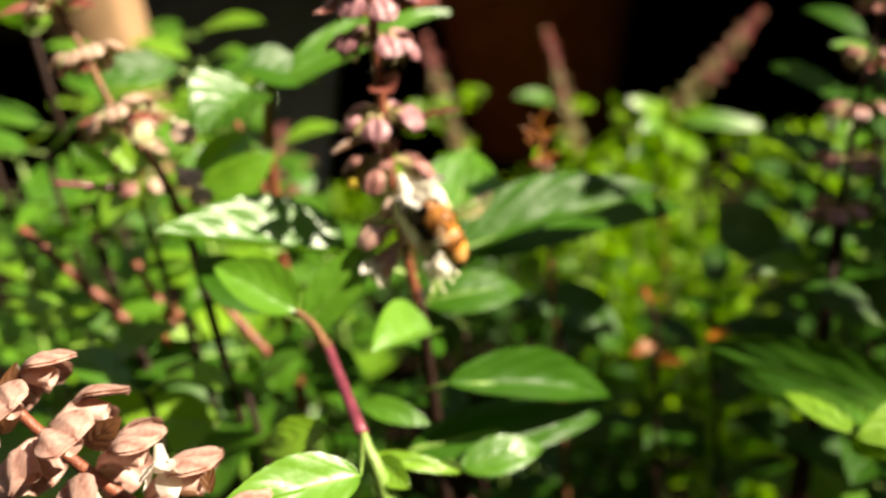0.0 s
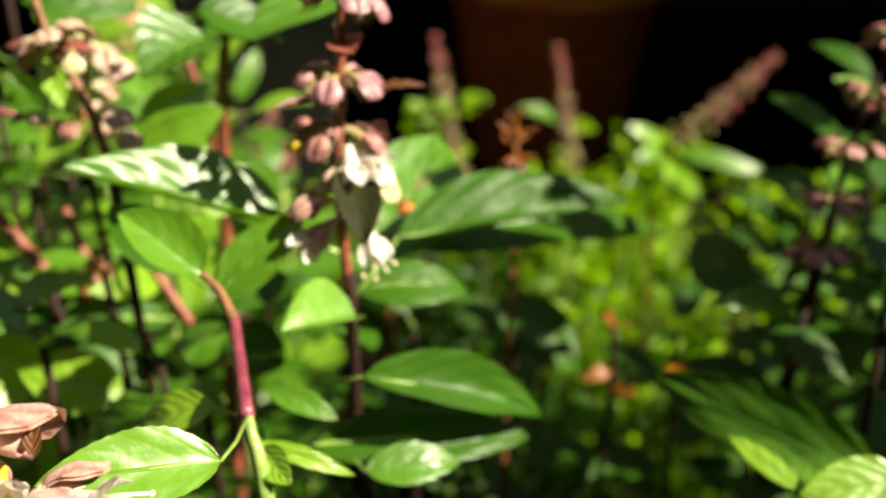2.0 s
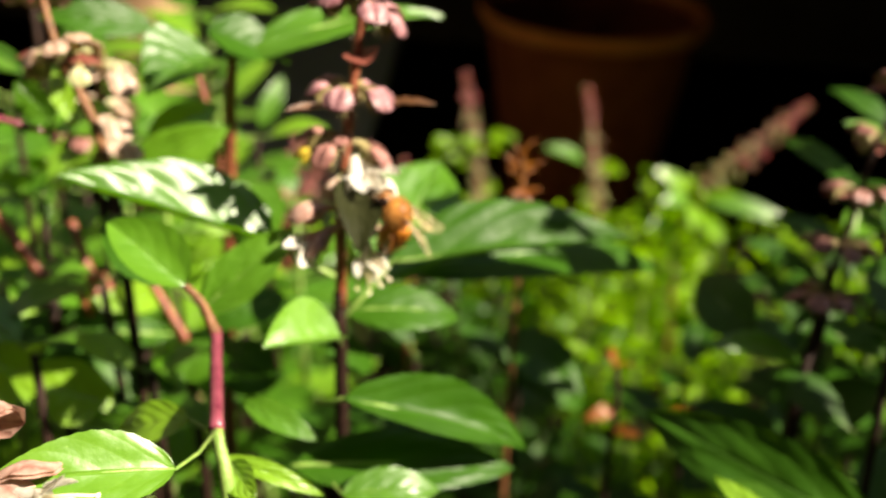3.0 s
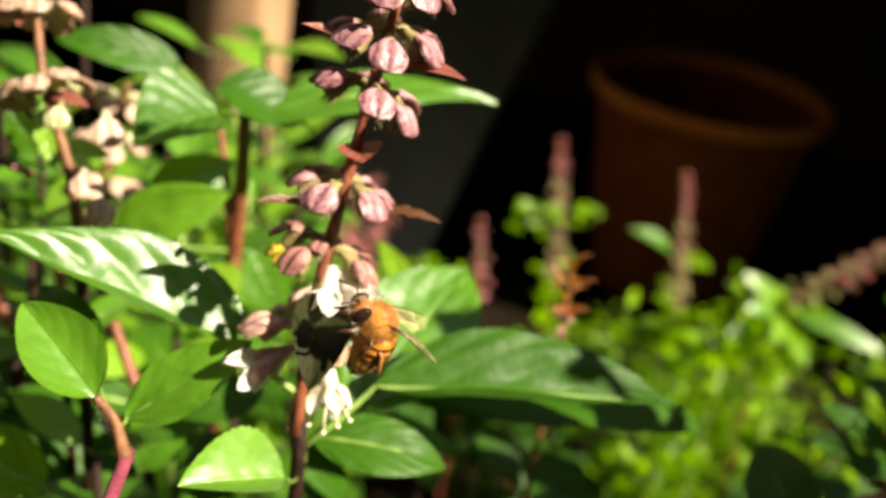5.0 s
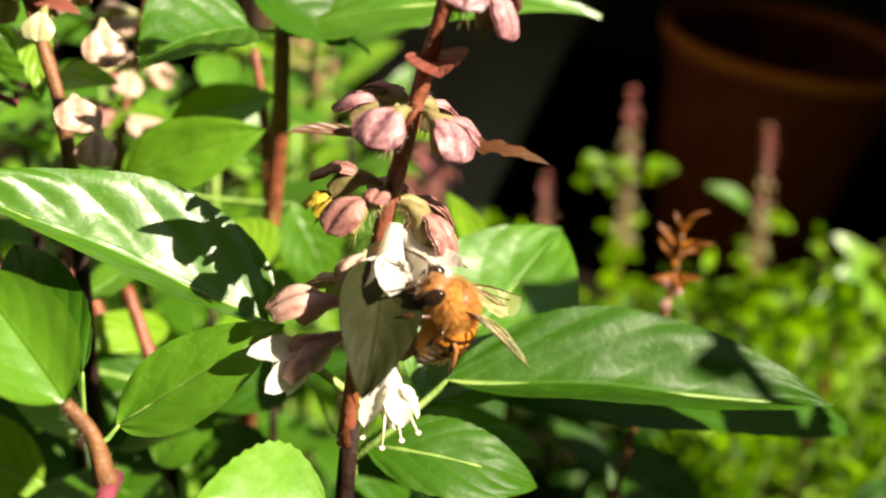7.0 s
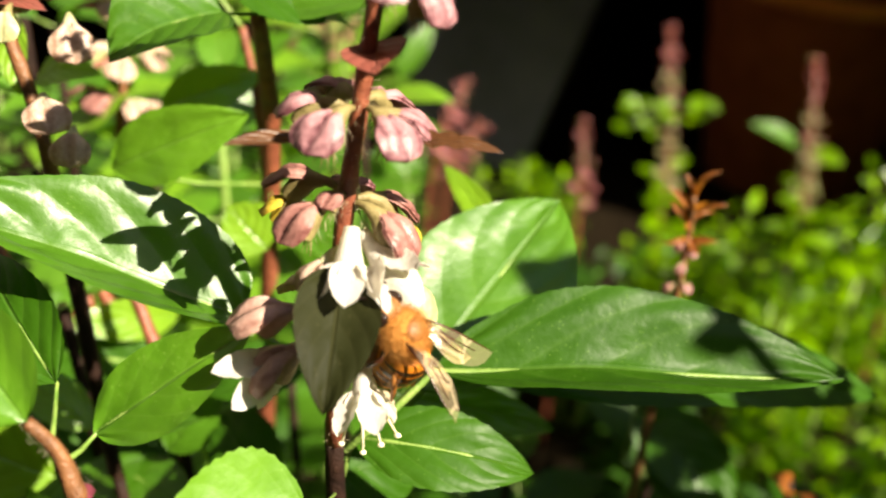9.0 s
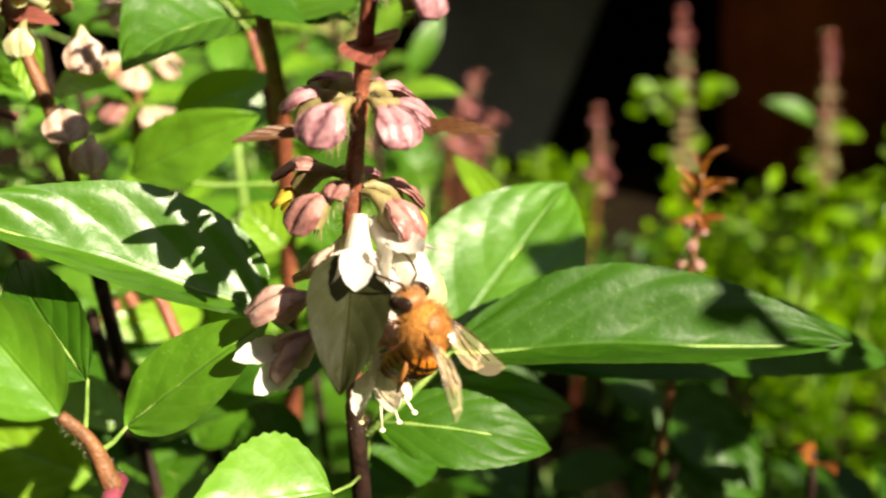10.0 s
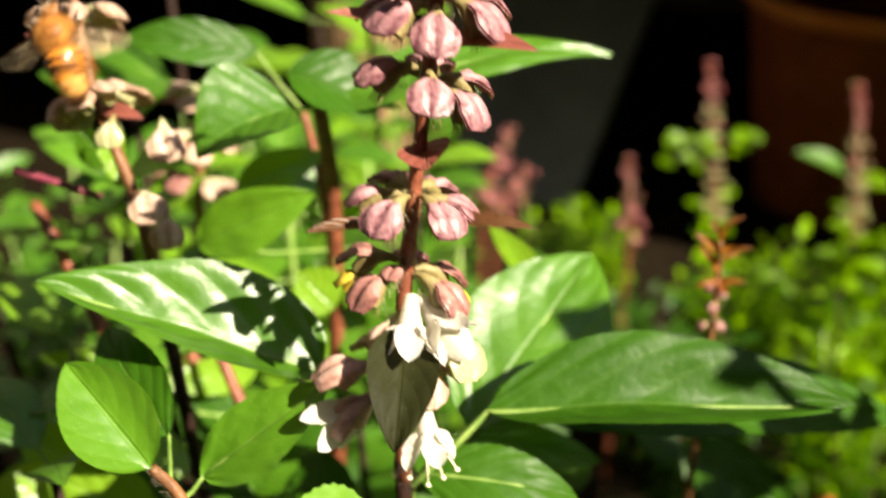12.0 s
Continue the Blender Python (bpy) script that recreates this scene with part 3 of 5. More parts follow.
bract(spike, (-0.0093, 0.1564, 0.5444), (0.0006, 0.1569, 0.5452), 0.0023, (0.1, -0.35, 1), BRACT_BROWN, droop=0.08, ripple=0.05)
bract(spike, (-0.0163, 0.1535, 0.5440), (-0.0229, 0.1477, 0.5444), 0.0025, (-0.1, -0.4, 1), BRACT_BROWN, droop=0.06)
bract(spike, (-0.0130, 0.1583, 0.5527), (-0.0106, 0.1530, 0.5517), 0.0064, (0, -0.6, 0.8), droop=0.02, fold=0.3, label="small brick-red bract")
bract(spike, A2 - axis * 0.003, A2 + Vector((0.012, -0.002, -0.002)), 0.0032)
bract(spike, A2 - axis * 0.003, A2 + Vector((-0.009, -0.007, 0.001)), 0.0030)
bract(spike, A3 - axis * 0.002, A3 + Vector((-0.008, -0.006, 0.002)), 0.0030)
BASE_OLD = Vector((-0.0122, 0.1503, 0.5330))
# the greyish bract that hangs before the lowest whorl, shade put into its colour
leaf(spike, BASE_OLD, (-0.0086, 0.1392, 0.5247), 0.0084, (0.42, -0.90, 0.12), 0.06, 0.45, BRACT_SHADED, name="bract", label="hanging olive-green folded bract", nu=24, nv=6, quilt=0.006, shoulder=0.5, ribbed=False, serr=0.0)
piece("calyx", CALYX_FADED[0], spike, (-0.0145, 0.1490, 0.5279), turn_to((-0.9, -0.55, 0.05), axis), 1.0)
piece("calyx", CALYX_FADED[2], spike, (-0.0134, 0.1480, 0.5254), turn_to((-0.7, -0.6, -0.35), axis), 1.0)
piece("calyx", CALYX_CREAM[0], spike, (-0.0115, 0.1573, 0.5303), turn_to((0.9, -0.4, -0.5), axis), 1.1)
piece("calyx", CALYX_BUFF[0], spike, (-0.0139, 0.1529, 0.5336), turn_to((-0.25, -0.8, -0.6), axis), 0.75)
corolla(spike, (-0.0124, 0.1528, 0.5362), (0.18, -0.60, -0.80), (0.75, -0.6, 0.3), 1.25, 0)
corolla(spike, (-0.0120, 0.1544, 0.5349), (0.85, -0.40, -0.50), (0.3, -0.8, 0.5), 1.2, 2)
corolla(spike, (-0.0100, 0.1508, 0.5229), (0.30, -0.40, -0.85), (0.1, -0.9, 0.4), 1.10, 1)
corolla(spike, (-0.0150, 0.1472, 0.5250), (-0.70, -0.30, -0.62), (0.0, -0.9, 0.4), 1.15, 2)

# leaves that spring from the main stem
NODE = S1 + Vector((0, 0.003, -0.004))
leaf(main, (-0.0276, 0.1580, 0.5178), (-0.0582, 0.1427, 0.5333), 0.0172, (0.05, -0.22, 0.96), 0.0, 0.80, LEAF, stalk=NODE + Vector((0, 0, 0.008)), label="broad glossy leaf with sharp shadows", nu=44, nv=10, ripple=0.0, quilt=0.014, shoulder=0.8, curl=0.6, serr=0.012)
leaf(main, (-0.0069, 0.1660, 0.5117), (0.0398, 0.1850, 0.5122), 0.0182, (0.05, -0.18, 0.97), 0.015, 0.80, LEAF_DEEP_SHADED, stalk=NODE, label="broad dark-green glossy leaf", nu=44, nv=10, ripple=0.003, quilt=0.011, curl=0.5, serr=0.012)
leaf(main, (-0.0103, 0.1684, 0.5058), (-0.0013, 0.2020, 0.5193), 0.0235, (0.05, -0.85, 0.50), 0.05, 0.14, stalk=NODE, nu=36, nv=8, quilt=0.012, serr=0.012)
leaf(main, (-0.0085, 0.1787, 0.5033), (0.0512, 0.2150, 0.4916), 0.0170, (0.1, -0.4, 0.9), 0.10, 0.12, LEAF_DARK_SHADED, stalk=NODE)
leaf(main, (-0.0142, 0.1587, 0.5043), (0.0068, 0.1660, 0.5003), 0.0105, (0.1, -0.55, 0.8), 0.14, 0.1, LEAF_DEEP_SHADED, stalk=NODE - Vector((0, 0, 0.004)))
leaf(main, (-0.0165, 0.2236, 0.5008), (-0.0229, 0.2122, 0.5162), 0.0055, (0.3, -0.8, 0.5), 0.05, 0.1, LEAF_PALE)

# ---- a second stalk to its left, bent and pink ----
NOD = Vector((-0.0217, 0.1088, 0.5121))
STK = Vector((-0.0331, 0.1300, 0.5221))
KINK = Vector((-0.0295, 0.1318, 0.5137))
side_shoot = thing("basil_plant", (-0.012, 0.090, GROUND), "basil shoot with a bent pink stalk and fresh leaves", "basil plant", "basil plants")
stem(side_shoot, (side_shoot.location, (-0.012, 0.092, 0.40), (-0.018, 0.103, 0.495), NOD), 0.0020, 0.00085, STEM_GREEN, label="smooth green lower stalk")
stem(side_shoot, (NOD, NOD.lerp(KINK, 0.5), KINK), 0.00105, 0.00092, STEM_PINK, name="upper_stalk", label="pink stalk")
stem(side_shoot, (KINK.lerp(NOD, 0.06), KINK.lerp(STK, 0.5) + Vector((0.0003, 0, 0.0006)), STK), 0.00092, 0.00055, STEM_BROWN, name="dry_tip", label="brown hairy broken stalk tip")
bm = bmesh.new()
for k in range(260):
    p = KINK.lerp(STK, rnd.uniform(0.0, 1.0)) - side_shoot.location
    q = Vector((rnd.gauss(0, 1), rnd.gauss(0, 1), rnd.gauss(0, 1))).normalized()
    tube_into(bm, [p + q * 0.0006, p + q * rnd.uniform(0.0008, 0.0012)], [0.000012, 0.000005], 3, False)
part("stalk_hair", bm, HAIR, side_shoot, kind="stuff")
leaf(side_shoot, STK, (-0.0462, 0.1336, 0.5301), 0.0098, (0.58, -0.60, 0.50), 0.02, 0.75, LEAF_FRESH, nu=30, nv=7, quilt=0.004, shoulder=0.3, serr=0.01, label="oval leaf, one half bright in the sun")
leaf(side_shoot, (-0.0398, 0.1406, 0.5165), (-0.0540, 0.1482, 0.5243), 0.0098, (0.35, -0.80, 0.45), 0.10, 0.2, LEAF_DARK_SHADED, stalk=KINK.lerp(STK, 0.6), quilt=0.004)
leaf(side_shoot, (-0.0350, 0.1399, 0.5121), (-0.0203, 0.1472, 0.5253), 0.0094, (0.05, -0.85, 0.55), 0.05, 0.14, LEAF_FRESH, stalk=KINK.lerp(STK, 0.4), label="oval hairy green leaf", nu=30, nv=7, quilt=0.003, serr=0.012)
leaf(side_shoot, (-0.0188, 0.0887, 0.5217), (-0.0358, 0.0807, 0.5240), 0.0090, (0.05, -0.60, 0.80), 0.05, 0.30, LEAF_FRESH, stalk=NOD, label="long light-green leaf", twist=0.2, quilt=0.002)
leaf(side_shoot, (-0.0260, 0.1332, 0.4996), (-0.0132, 0.1300, 0.4956), 0.0050, (0.2, -0.6, 0.7), 0.1, 0.2, LEAF)
leaf(side_shoot, (-0.0212, 0.1102, 0.5066), (-0.0074, 0.1107, 0.5009), 0.0030, (0.2, -0.6, 0.7), 0.1, 0.3, LEAF_PALE, stalk=NOD)
leaf(side_shoot, (-0.0199, 0.1083, 0.5072), (-0.0149, 0.1033, 0.5054), 0.0048, (0, -0.8, 0.6), 0.05, 0.3, LEAF_PALE, stalk=NOD)
leaf(side_shoot, (-0.0287, 0.1167, 0.5074), (-0.0414, 0.1194, 0.5015), 0.0070, (0, -0.6, 0.8), 0.1, 0.2, LEAF_PALE, stalk=NOD)
leaf(main, (-0.0118, 0.1425, 0.5081), (-0.0216, 0.1305, 0.5119), 0.0112, (0.1, -0.35, 0.93), 0.05, 0.85, LEAF_FRESH, serr=0.04, quilt=0.010, stalk=(-0.0148, 0.1575, 0.497), label="sunlit yellow-green leaf with a toothed edge", nu=22)

# ---- plants behind on the left ----
rear = thing("basil_plant", (-0.062, 0.222, GROUND), "leafy basil with a red-brown stem", "basil plant", "basil plants")
ST, SB = Vector((-0.0440, 0.1900, 0.5430)), Vector((-0.0520, 0.2065, 0.5083))
stem(rear, (SB + Vector((-0.002, 0.003, -0.004)), (-0.0570, 0.2110, 0.5220), (-0.0600, 0.2120, 0.5330)), 0.0010, 0.0007, STEM_RED, name="side_stem")
stem(rear, (rear.location, (-0.060, 0.215, 0.40), SB, Vector((-0.0485, 0.2000, 0.5290)), ST), 0.0022, 0.0011, STEM_RED)
leaf(rear, (-0.0463, 0.1860, 0.5437), (-0.0556, 0.1733, 0.5388), 0.0195, (-0.08, -0.62, 0.78), 0.14, 0.45, LEAF, stalk=ST, label="broad drooping glossy leaf", nu=40, nv=9, ripple=0.01, quilt=0.018, shoulder=0.6, serr=0.012)
leaf(rear, (-0.0485, 0.1890, 0.5485), (-0.0358, 0.1940, 0.5420), 0.0125, (0.1, -0.5, 0.85), 0.10, 0.25, LEAF_DARK_SHADED, stalk=ST, label="leaf with shade put into its dark green", nu=24, nv=6, quilt=0.006)
leaf(rear, ST, (-0.0365, 0.2047, 0.5383), 0.0110, (0.1, -0.3, 0.95), 0.14, 0.15, LEAF)
leaf(rear, ST, (-0.0035, 0.2138, 0.5494), 0.0120, (0.1, -0.4, 0.9), 0.10, 0.10, LEAF, label="long green leaf with a curled tip", twist=0.5)
# Lighter leaf colour makes up for the merely grazing sun on this one.
leaf(rear, (-0.0657, 0.1835, 0.5176), (-0.0452, 0.1890, 0.5285), 0.0112, (0.52, -0.62, 0.50), 0.06, 0.3, LEAF_FRESH, stalk=SB)
leaf(rear, (-0.0703, 0.2139, 0.5430), (-0.0908, 0.2013, 0.5462), 0.0095, (-0.3, -0.8, 0.5), 0.10, 0.2, LEAF_DARK_SHADED, stalk=(-0.0600, 0.2120, 0.5330))
leaf(rear, (-0.0675, 0.1988, 0.5215), (-0.0536, 0.2077, 0.5274), 0.0085, (0.40, -0.72, 0.52), 0.08, 0.2, LEAF_FRESH, stalk=SB + Vector((0, 0, 0.006)))
leaf(rear, (-0.0596, 0.2174, 0.5168), (-0.0742, 0.2076, 0.5197), 0.0115, (0, -0.75, 0.65), 0.1, 0.12, LEAF, stalk=SB + Vector((0, 0, 0.012)))
leaf(rear, (-0.0961, 0.3753, 0.4684), (-0.0895, 0.3893, 0.4873), 0.009, (0.42, -0.76, 0.48), 0.1, 0.25, LEAF)
leaf(rear, (-0.0464, 0.1951, 0.5027), (-0.0540, 0.1958, 0.5085), 0.0110, (0.2, -0.8, 0.55), 0.06, 0.12, LEAF_PALE, stalk=SB)
leaf(rear, (-0.0495, 0.2095, 0.5079), (-0.0418, 0.2104, 0.4949), 0.0130, (0.2, -0.8, 0.55), 0.06, 0.12, LEAF, stalk=SB)
leaf(rear, (-0.0558, 0.2144, 0.4898), (-0.0431, 0.2094, 0.4840), 0.0120, (0.2, -0.8, 0.55), 0.06, 0.12, LEAF, stalk=SB)

for k, (low, high, r) in enumerate((((-0.0707, 0.1918, 0.4724), (-0.0798, 0.1926, 0.4890), 0.0016), ((-0.0800, 0.1884, 0.4765), (-0.0811, 0.1850, 0.4875), 0.0014), ((-0.0858, 0.1807, 0.4924), (-0.1087, 0.1902, 0.5153), 0.0016), ((-0.0787, 0.1886, 0.4845), (-0.0869, 0.1959, 0.5007), 0.0015), ((-0.0545, 0.1784, 0.4827), (-0.0663, 0.1848, 0.4975), 0.0014))):
    low, high = Vector(low), Vector(high)
    shoot = thing("basil_shoot", (low.x + 0.01, low.y + 0.02, GROUND), "bare red-brown basil stem", "basil plant", "basil shoots")
    stem(shoot, (shoot.location, low.lerp(shoot.location, 0.5), low), r * 1.3, r * 0.9, STEM_DARK_SHADED, name="lower_stem", label="lower stem darkened for shade")
    stem(shoot, (low.lerp(high, -0.05), low.lerp(high, 0.5), high), r * 0.9, r * 0.7, STEM_RED)


def dry_spike(place, label, points, start, whorls, meshes, size=1.0, gap=0.008, material=None, bracts=True, seed=0, ring=6):
    """A flower spike of its own: a stalk with calyces in rings from its tip down."""
    pl = thing("flower_spike", (*place, GROUND), label, "flower spike", "flower spikes")
    tip = Vector(points[-1])
    line = spline(points, 10)
    stem(pl, (pl.location, Vector(points[0]).lerp(pl.location, 0.5), points[0]), 0.0018, 0.0011, STEM_DARK_SHADED, name="lower_stem", label="lower stem darkened for shade")
    stem(pl, (Vector(points[0]).lerp(points[1], -0.04), *points[1:]), 0.0010, 0.0006, material or STEM_BROWN, name="flower_stalk")
    travelled, want, k = 0.0, start, 0
    for a, b in zip(line[::-1], line[::-1][1:]):
        travelled += (a - b).length
        if travelled >= want and k < whorls:
            up = (a - b).normalized()
            whorl(pl, a, up, 25 * k + 7 * seed, ring, size * (0.8 + 0.3 * k / max(1, whorls)), meshes, seed=seed * 31 + k, nod=0.1)
            if bracts:
                for s in (-1, 1):
                    bract(pl, a - up * 0.002, a + Vector((0.010 * s * math.cos(k * 1.3), -0.008 * math.sin(k * 1.3 + 0.5), -0.002)), 0.0030)
            want += gap
            k += 1
    return pl


left_spike = dry_spike((-0.068, 0.200), "dried buff basil flower spike", ((-0.0614, 0.1673, 0.5222), (-0.0639, 0.1683, 0.5334), (-0.0677, 0.1698, 0.5414), (-0.0714, 0.1718, 0.5475), (-0.0754, 0.1755, 0.5581), (-0.0802, 0.1790, 0.5687)), 0.0008, 3, CALYX_BUFF, 0.92, 0.0122, STEM_BROWN, seed=2, ring=8)
piece("calyx", CALYX_BUFF[0], left_spike, (-0.0606, 0.1666, 0.5356), turn_to((0.7, -0.7, -0.1), (0, 0, 1)), 1.0)
piece("calyx", CALYX_BUFF[1], left_spike, (-0.0588, 0.1693, 0.5308), turn_to((0.5, -0.8, -0.2), (0, 0, 1)), 0.9)
piece("calyx", CALYX_BUFF[2], left_spike, (-0.0617, 0.1742, 0.5437), turn_to((0.6, -0.7, -0.4), (0, 0, 1)), 1.0)
piece("calyx", CALYX_CREAM[0], left_spike, (-0.0661, 0.1696, 0.5453), turn_to((0.3, -0.8, -0.5), (0, 0, 1)), 0.7)
leaf(left_spike, (-0.0775, 0.1803, 0.5403), (-0.0707, 0.1732, 0.5314), 0.0050, (0.3, -0.8, 0.5), 0.05, 0.2, LEAF_PALE)
leaf(left_spike, (-0.0816, 0.1857, 0.5286), (-0.0871, 0.1827, 0.5371), 0.0080, (-0.3, -0.7, 0.6), 0.1, 0.2, LEAF)
leaf(left_spike, (-0.0798, 0.1859, 0.5279), (-0.0685, 0.1869, 0.5307), 0.0060, (0.2, -0.6, 0.8), 0.2, 0.2, LEAF_PALE)
leaf(left_spike, (-0.0807, 0.1844, 0.5260), (-0.0836, 0.1747, 0.5281), 0.0065, (-0.2, -0.6, 0.8), 0.15, 0.2, LEAF_DARK_SHADED)
stem(left_spike, ((-0.0855, 0.1671, 0.5348), (-0.0799, 0.1693, 0.5326), (-0.0742, 0.1724, 0.5298)), 0.0007, 0.0006, STEM_PINK, name="side_stalk", label="lilac-pink side stalk")
dry_spike((-0.090, 0.235), "faded buff and pinkish basil flower spike", ((-0.0878, 0.2128, 0.5024), (-0.0882, 0.2138, 0.5103), (-0.0875, 0.2165, 0.5202), (-0.0868, 0.2180, 0.5281), (-0.0858, 0.2191, 0.5352)), 0.004, 3, CALYX_BUFF + CALYX_DULL[:1], 1.1, 0.0088, STEM_BROWN, seed=5)
fore = dry_spike((-0.030, 0.070), "pink basil flower spike with brown bracts", ((-0.0284, 0.0756, 0.5061), (-0.0390, 0.0789, 0.5221), (-0.0460, 0.0809, 0.5286), (-0.0528, 0.0835, 0.5344), (-0.0595, 0.0867, 0.5410)), 0.001, 5, CALYX_FADED, 1.3, 0.0075, STEM_RED, bracts=False, seed=7)
corolla(fore, (-0.0405, 0.0828, 0.5337), (0.3, -0.85, -0.35), (0, -0.5, 0.9), 0.9, 2)
corolla(fore, (-0.0303, 0.0776, 0.5260), (0.95, -0.25, 0.0), (0, -0.5, 0.9), 1.0, 1)
corolla(fore, (-0.0355, 0.0784, 0.5260), (0.2, -0.8, 0.2), (0, -0.5, 0.9), 0.9, 2)
piece("calyx", CALYX_YELLOW[0], fore, (-0.0378, 0.0798, 0.5271), turn_to((0.2, -0.9, -0.3), (0, 0, 1)), 1.0)
bract(fore, (-0.0590, 0.0842, 0.5362), (-0.0555, 0.0866, 0.5447), 0.0038, (0.2, -0.9, 0.3), BRACT_BROWN)
bract(fore, (-0.0490, 0.0828, 0.5346), (-0.0436, 0.0828, 0.5384), 0.0038, (0.2, -0.9, 0.3), BRACT_BROWN)
bract(fore, (-0.0353, 0.0809, 0.5275), (-0.0355, 0.0834, 0.5322), 0.0020, (0.2, -0.9, 0.3), BRACT_BROWN)

# ---- low leaves, left and right, many with shade in their colour ----
low_left = thing("basil_plant", (-0.100, 0.190, GROUND), "low basil with broad leaves in shade", "basil plant", "basil plants")
stem(low_left, (low_left.location, (-0.098, 0.188, 0.30), (-0.0712, 0.1986, 0.4584)), 0.003, 0.0014, STEM_DARK_SHADED)
for b, t, w, m in (((-0.0626, 0.1909, 0.4754), (-0.1050, 0.1771, 0.4769), 0.0125, LEAF_DARK_SHADED), ((-0.0589, 0.1841, 0.4610), (-0.1006, 0.1705, 0.4740), 0.0180, LEAF_DEEP_SHADED), ((-0.0677, 0.1990, 0.4813), (-0.0768, 0.1794, 0.4882), 0.0080, LEAF_PALE), ((-0.0910, 0.2050, 0.4746), (-0.0967, 0.1919, 0.4828), 0.0080, LEAF), ((-0.0974, 0.1944, 0.4767), (-0.1110, 0.1849, 0.4823), 0.0060, LEAF_PALE), ((-0.0721, 0.2103, 0.4596), (-0.0830, 0.2001, 0.4632), 0.0060, LEAF_PALE), ((-0.0719, 0.1595, 0.4698), (-0.0510, 0.1538, 0.4775), 0.0070, LEAF), ((-0.0843, 0.1620, 0.4768), (-0.0936, 0.1502, 0.4772), 0.0110, LEAF_PALE)):
    leaf(low_left, b, t, w, (0.05, -0.55, 0.85) if m in (LEAF_DARK_SHADED, LEAF_DEEP_SHADED) else (0.42, -0.72, 0.5), 0.1, 0.12, m)
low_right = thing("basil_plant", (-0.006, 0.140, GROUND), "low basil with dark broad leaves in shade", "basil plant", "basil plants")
stem(low_right, (low_right.location, (-0.004, 0.138, 0.3), (-0.002, 0.134, 0.44), (-0.0153, 0.1385, 0.4861)), 0.0026, 0.0014, STEM_DARK_SHADED)
# No shadow reaches these two leaves; their dark colour supplies it.
leaf(low_right, (-0.0098, 0.1350, 0.5008), (0.0215, 0.1443, 0.4873), 0.0115, (0.10, -0.45, 0.90), 0.08, 0.80, LEAF_DARK_SHADED, stalk=(-0.0159, 0.1424, 0.4942), label="leaf coloured dark for shade, with a sunlit edge", quilt=0.003)
leaf(low_right, (-0.0183, 0.1333, 0.4874), (0.0195, 0.1449, 0.4822), 0.0120, (0.1, -0.55, 0.8), 0.08, 0.12, LEAF_DARK_SHADED, stalk=(-0.0152, 0.1381, 0.4852), quilt=0.003)
leaf(low_right, (-0.0087, 0.1282, 0.4867), (0.0070, 0.1340, 0.4847), 0.0080, (0.1, -0.5, 0.85), 0.1, 0.12, LEAF, stalk=(-0.0152, 0.1381, 0.4852))
leaf(low_right, (-0.0190, 0.1887, 0.4864), (0.0046, 0.1947, 0.4835), 0.0085, (0.1, -0.6, 0.8), 0.1, 0.12, LEAF, stalk=(-0.0220, 0.1801, 0.4809))
leaf(low_right, (-0.0335, 0.1846, 0.4918), (-0.0477, 0.1756, 0.4871), 0.0100, (0.1, -0.6, 0.8), 0.1, 0.12, LEAF_DARK_SHADED, stalk=(-0.0220, 0.1801, 0.4809))
leaf(low_right, (-0.0207, 0.1698, 0.4863), (-0.0134, 0.1812, 0.4805), 0.0120, (0.1, -0.6, 0.8), 0.1, 0.12, LEAF_DARK_SHADED)
leaf(low_right, (-0.0323, 0.1719, 0.4769), (-0.0476, 0.1801, 0.4793), 0.0130, (-0.3, -0.6, 0.7), 0.1, 0.12, LEAF_DARK_SHADED)
leaf(low_right, (-0.0535, 0.1744, 0.4737), (-0.0485, 0.1828, 0.4842), 0.0100, (0.2, -0.8, 0.5), 0.1, 0.12, LEAF)
# The next two leaves are paled in place of white sun glare.
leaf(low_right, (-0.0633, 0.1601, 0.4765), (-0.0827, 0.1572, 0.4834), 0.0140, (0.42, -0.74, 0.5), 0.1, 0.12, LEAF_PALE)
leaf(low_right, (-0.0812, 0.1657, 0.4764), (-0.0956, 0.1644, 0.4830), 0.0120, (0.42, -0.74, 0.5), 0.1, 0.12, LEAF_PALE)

right = thing("basil_plant", (0.090, 0.230, GROUND), "basil with long pale-edged leaves", "basil plant", "basil plants")
RN = Vector((0.0874, 0.2021, 0.4739))
stem(right, (right.location, (0.090, 0.225, 0.30), RN, (0.0889, 0.2094, 0.4884)), 0.003, 0.0014, STEM_DARK_SHADED)
leaf(right, (0.0848, 0.2005, 0.4778), (0.0590, 0.1849, 0.4887), 0.0085, (-0.3, -0.5, 0.8), 0.1, 0.15, LEAF)
leaf(right, (0.0735, 0.2044, 0.4807), (0.0641, 0.2235, 0.4870), 0.0150, (-0.3, -0.8, 0.5), 0.1, 0.15, LEAF_DARK_SHADED)
leaf(right, (0.0840, 0.1400, 0.4790), (0.0450, 0.1640, 0.4842), 0.0165, (-0.74, -0.36, 0.57), 0.06, 0.12, LEAF_DARK_SHADED, label="broad dark leaf with a lit midrib", nu=24, nv=6, quilt=0.004)
# Pale colour adds the glare that its highlight lacks.
leaf(right, (0.0629, 0.1270, 0.4882), (0.0527, 0.1376, 0.4905), 0.0050, (0.28, -0.57, 0.77), 0.02, 0.05, LEAF_PALE, stalk=(0.0760, 0.1330, 0.4820), label="slim leaf paled for sun glare")
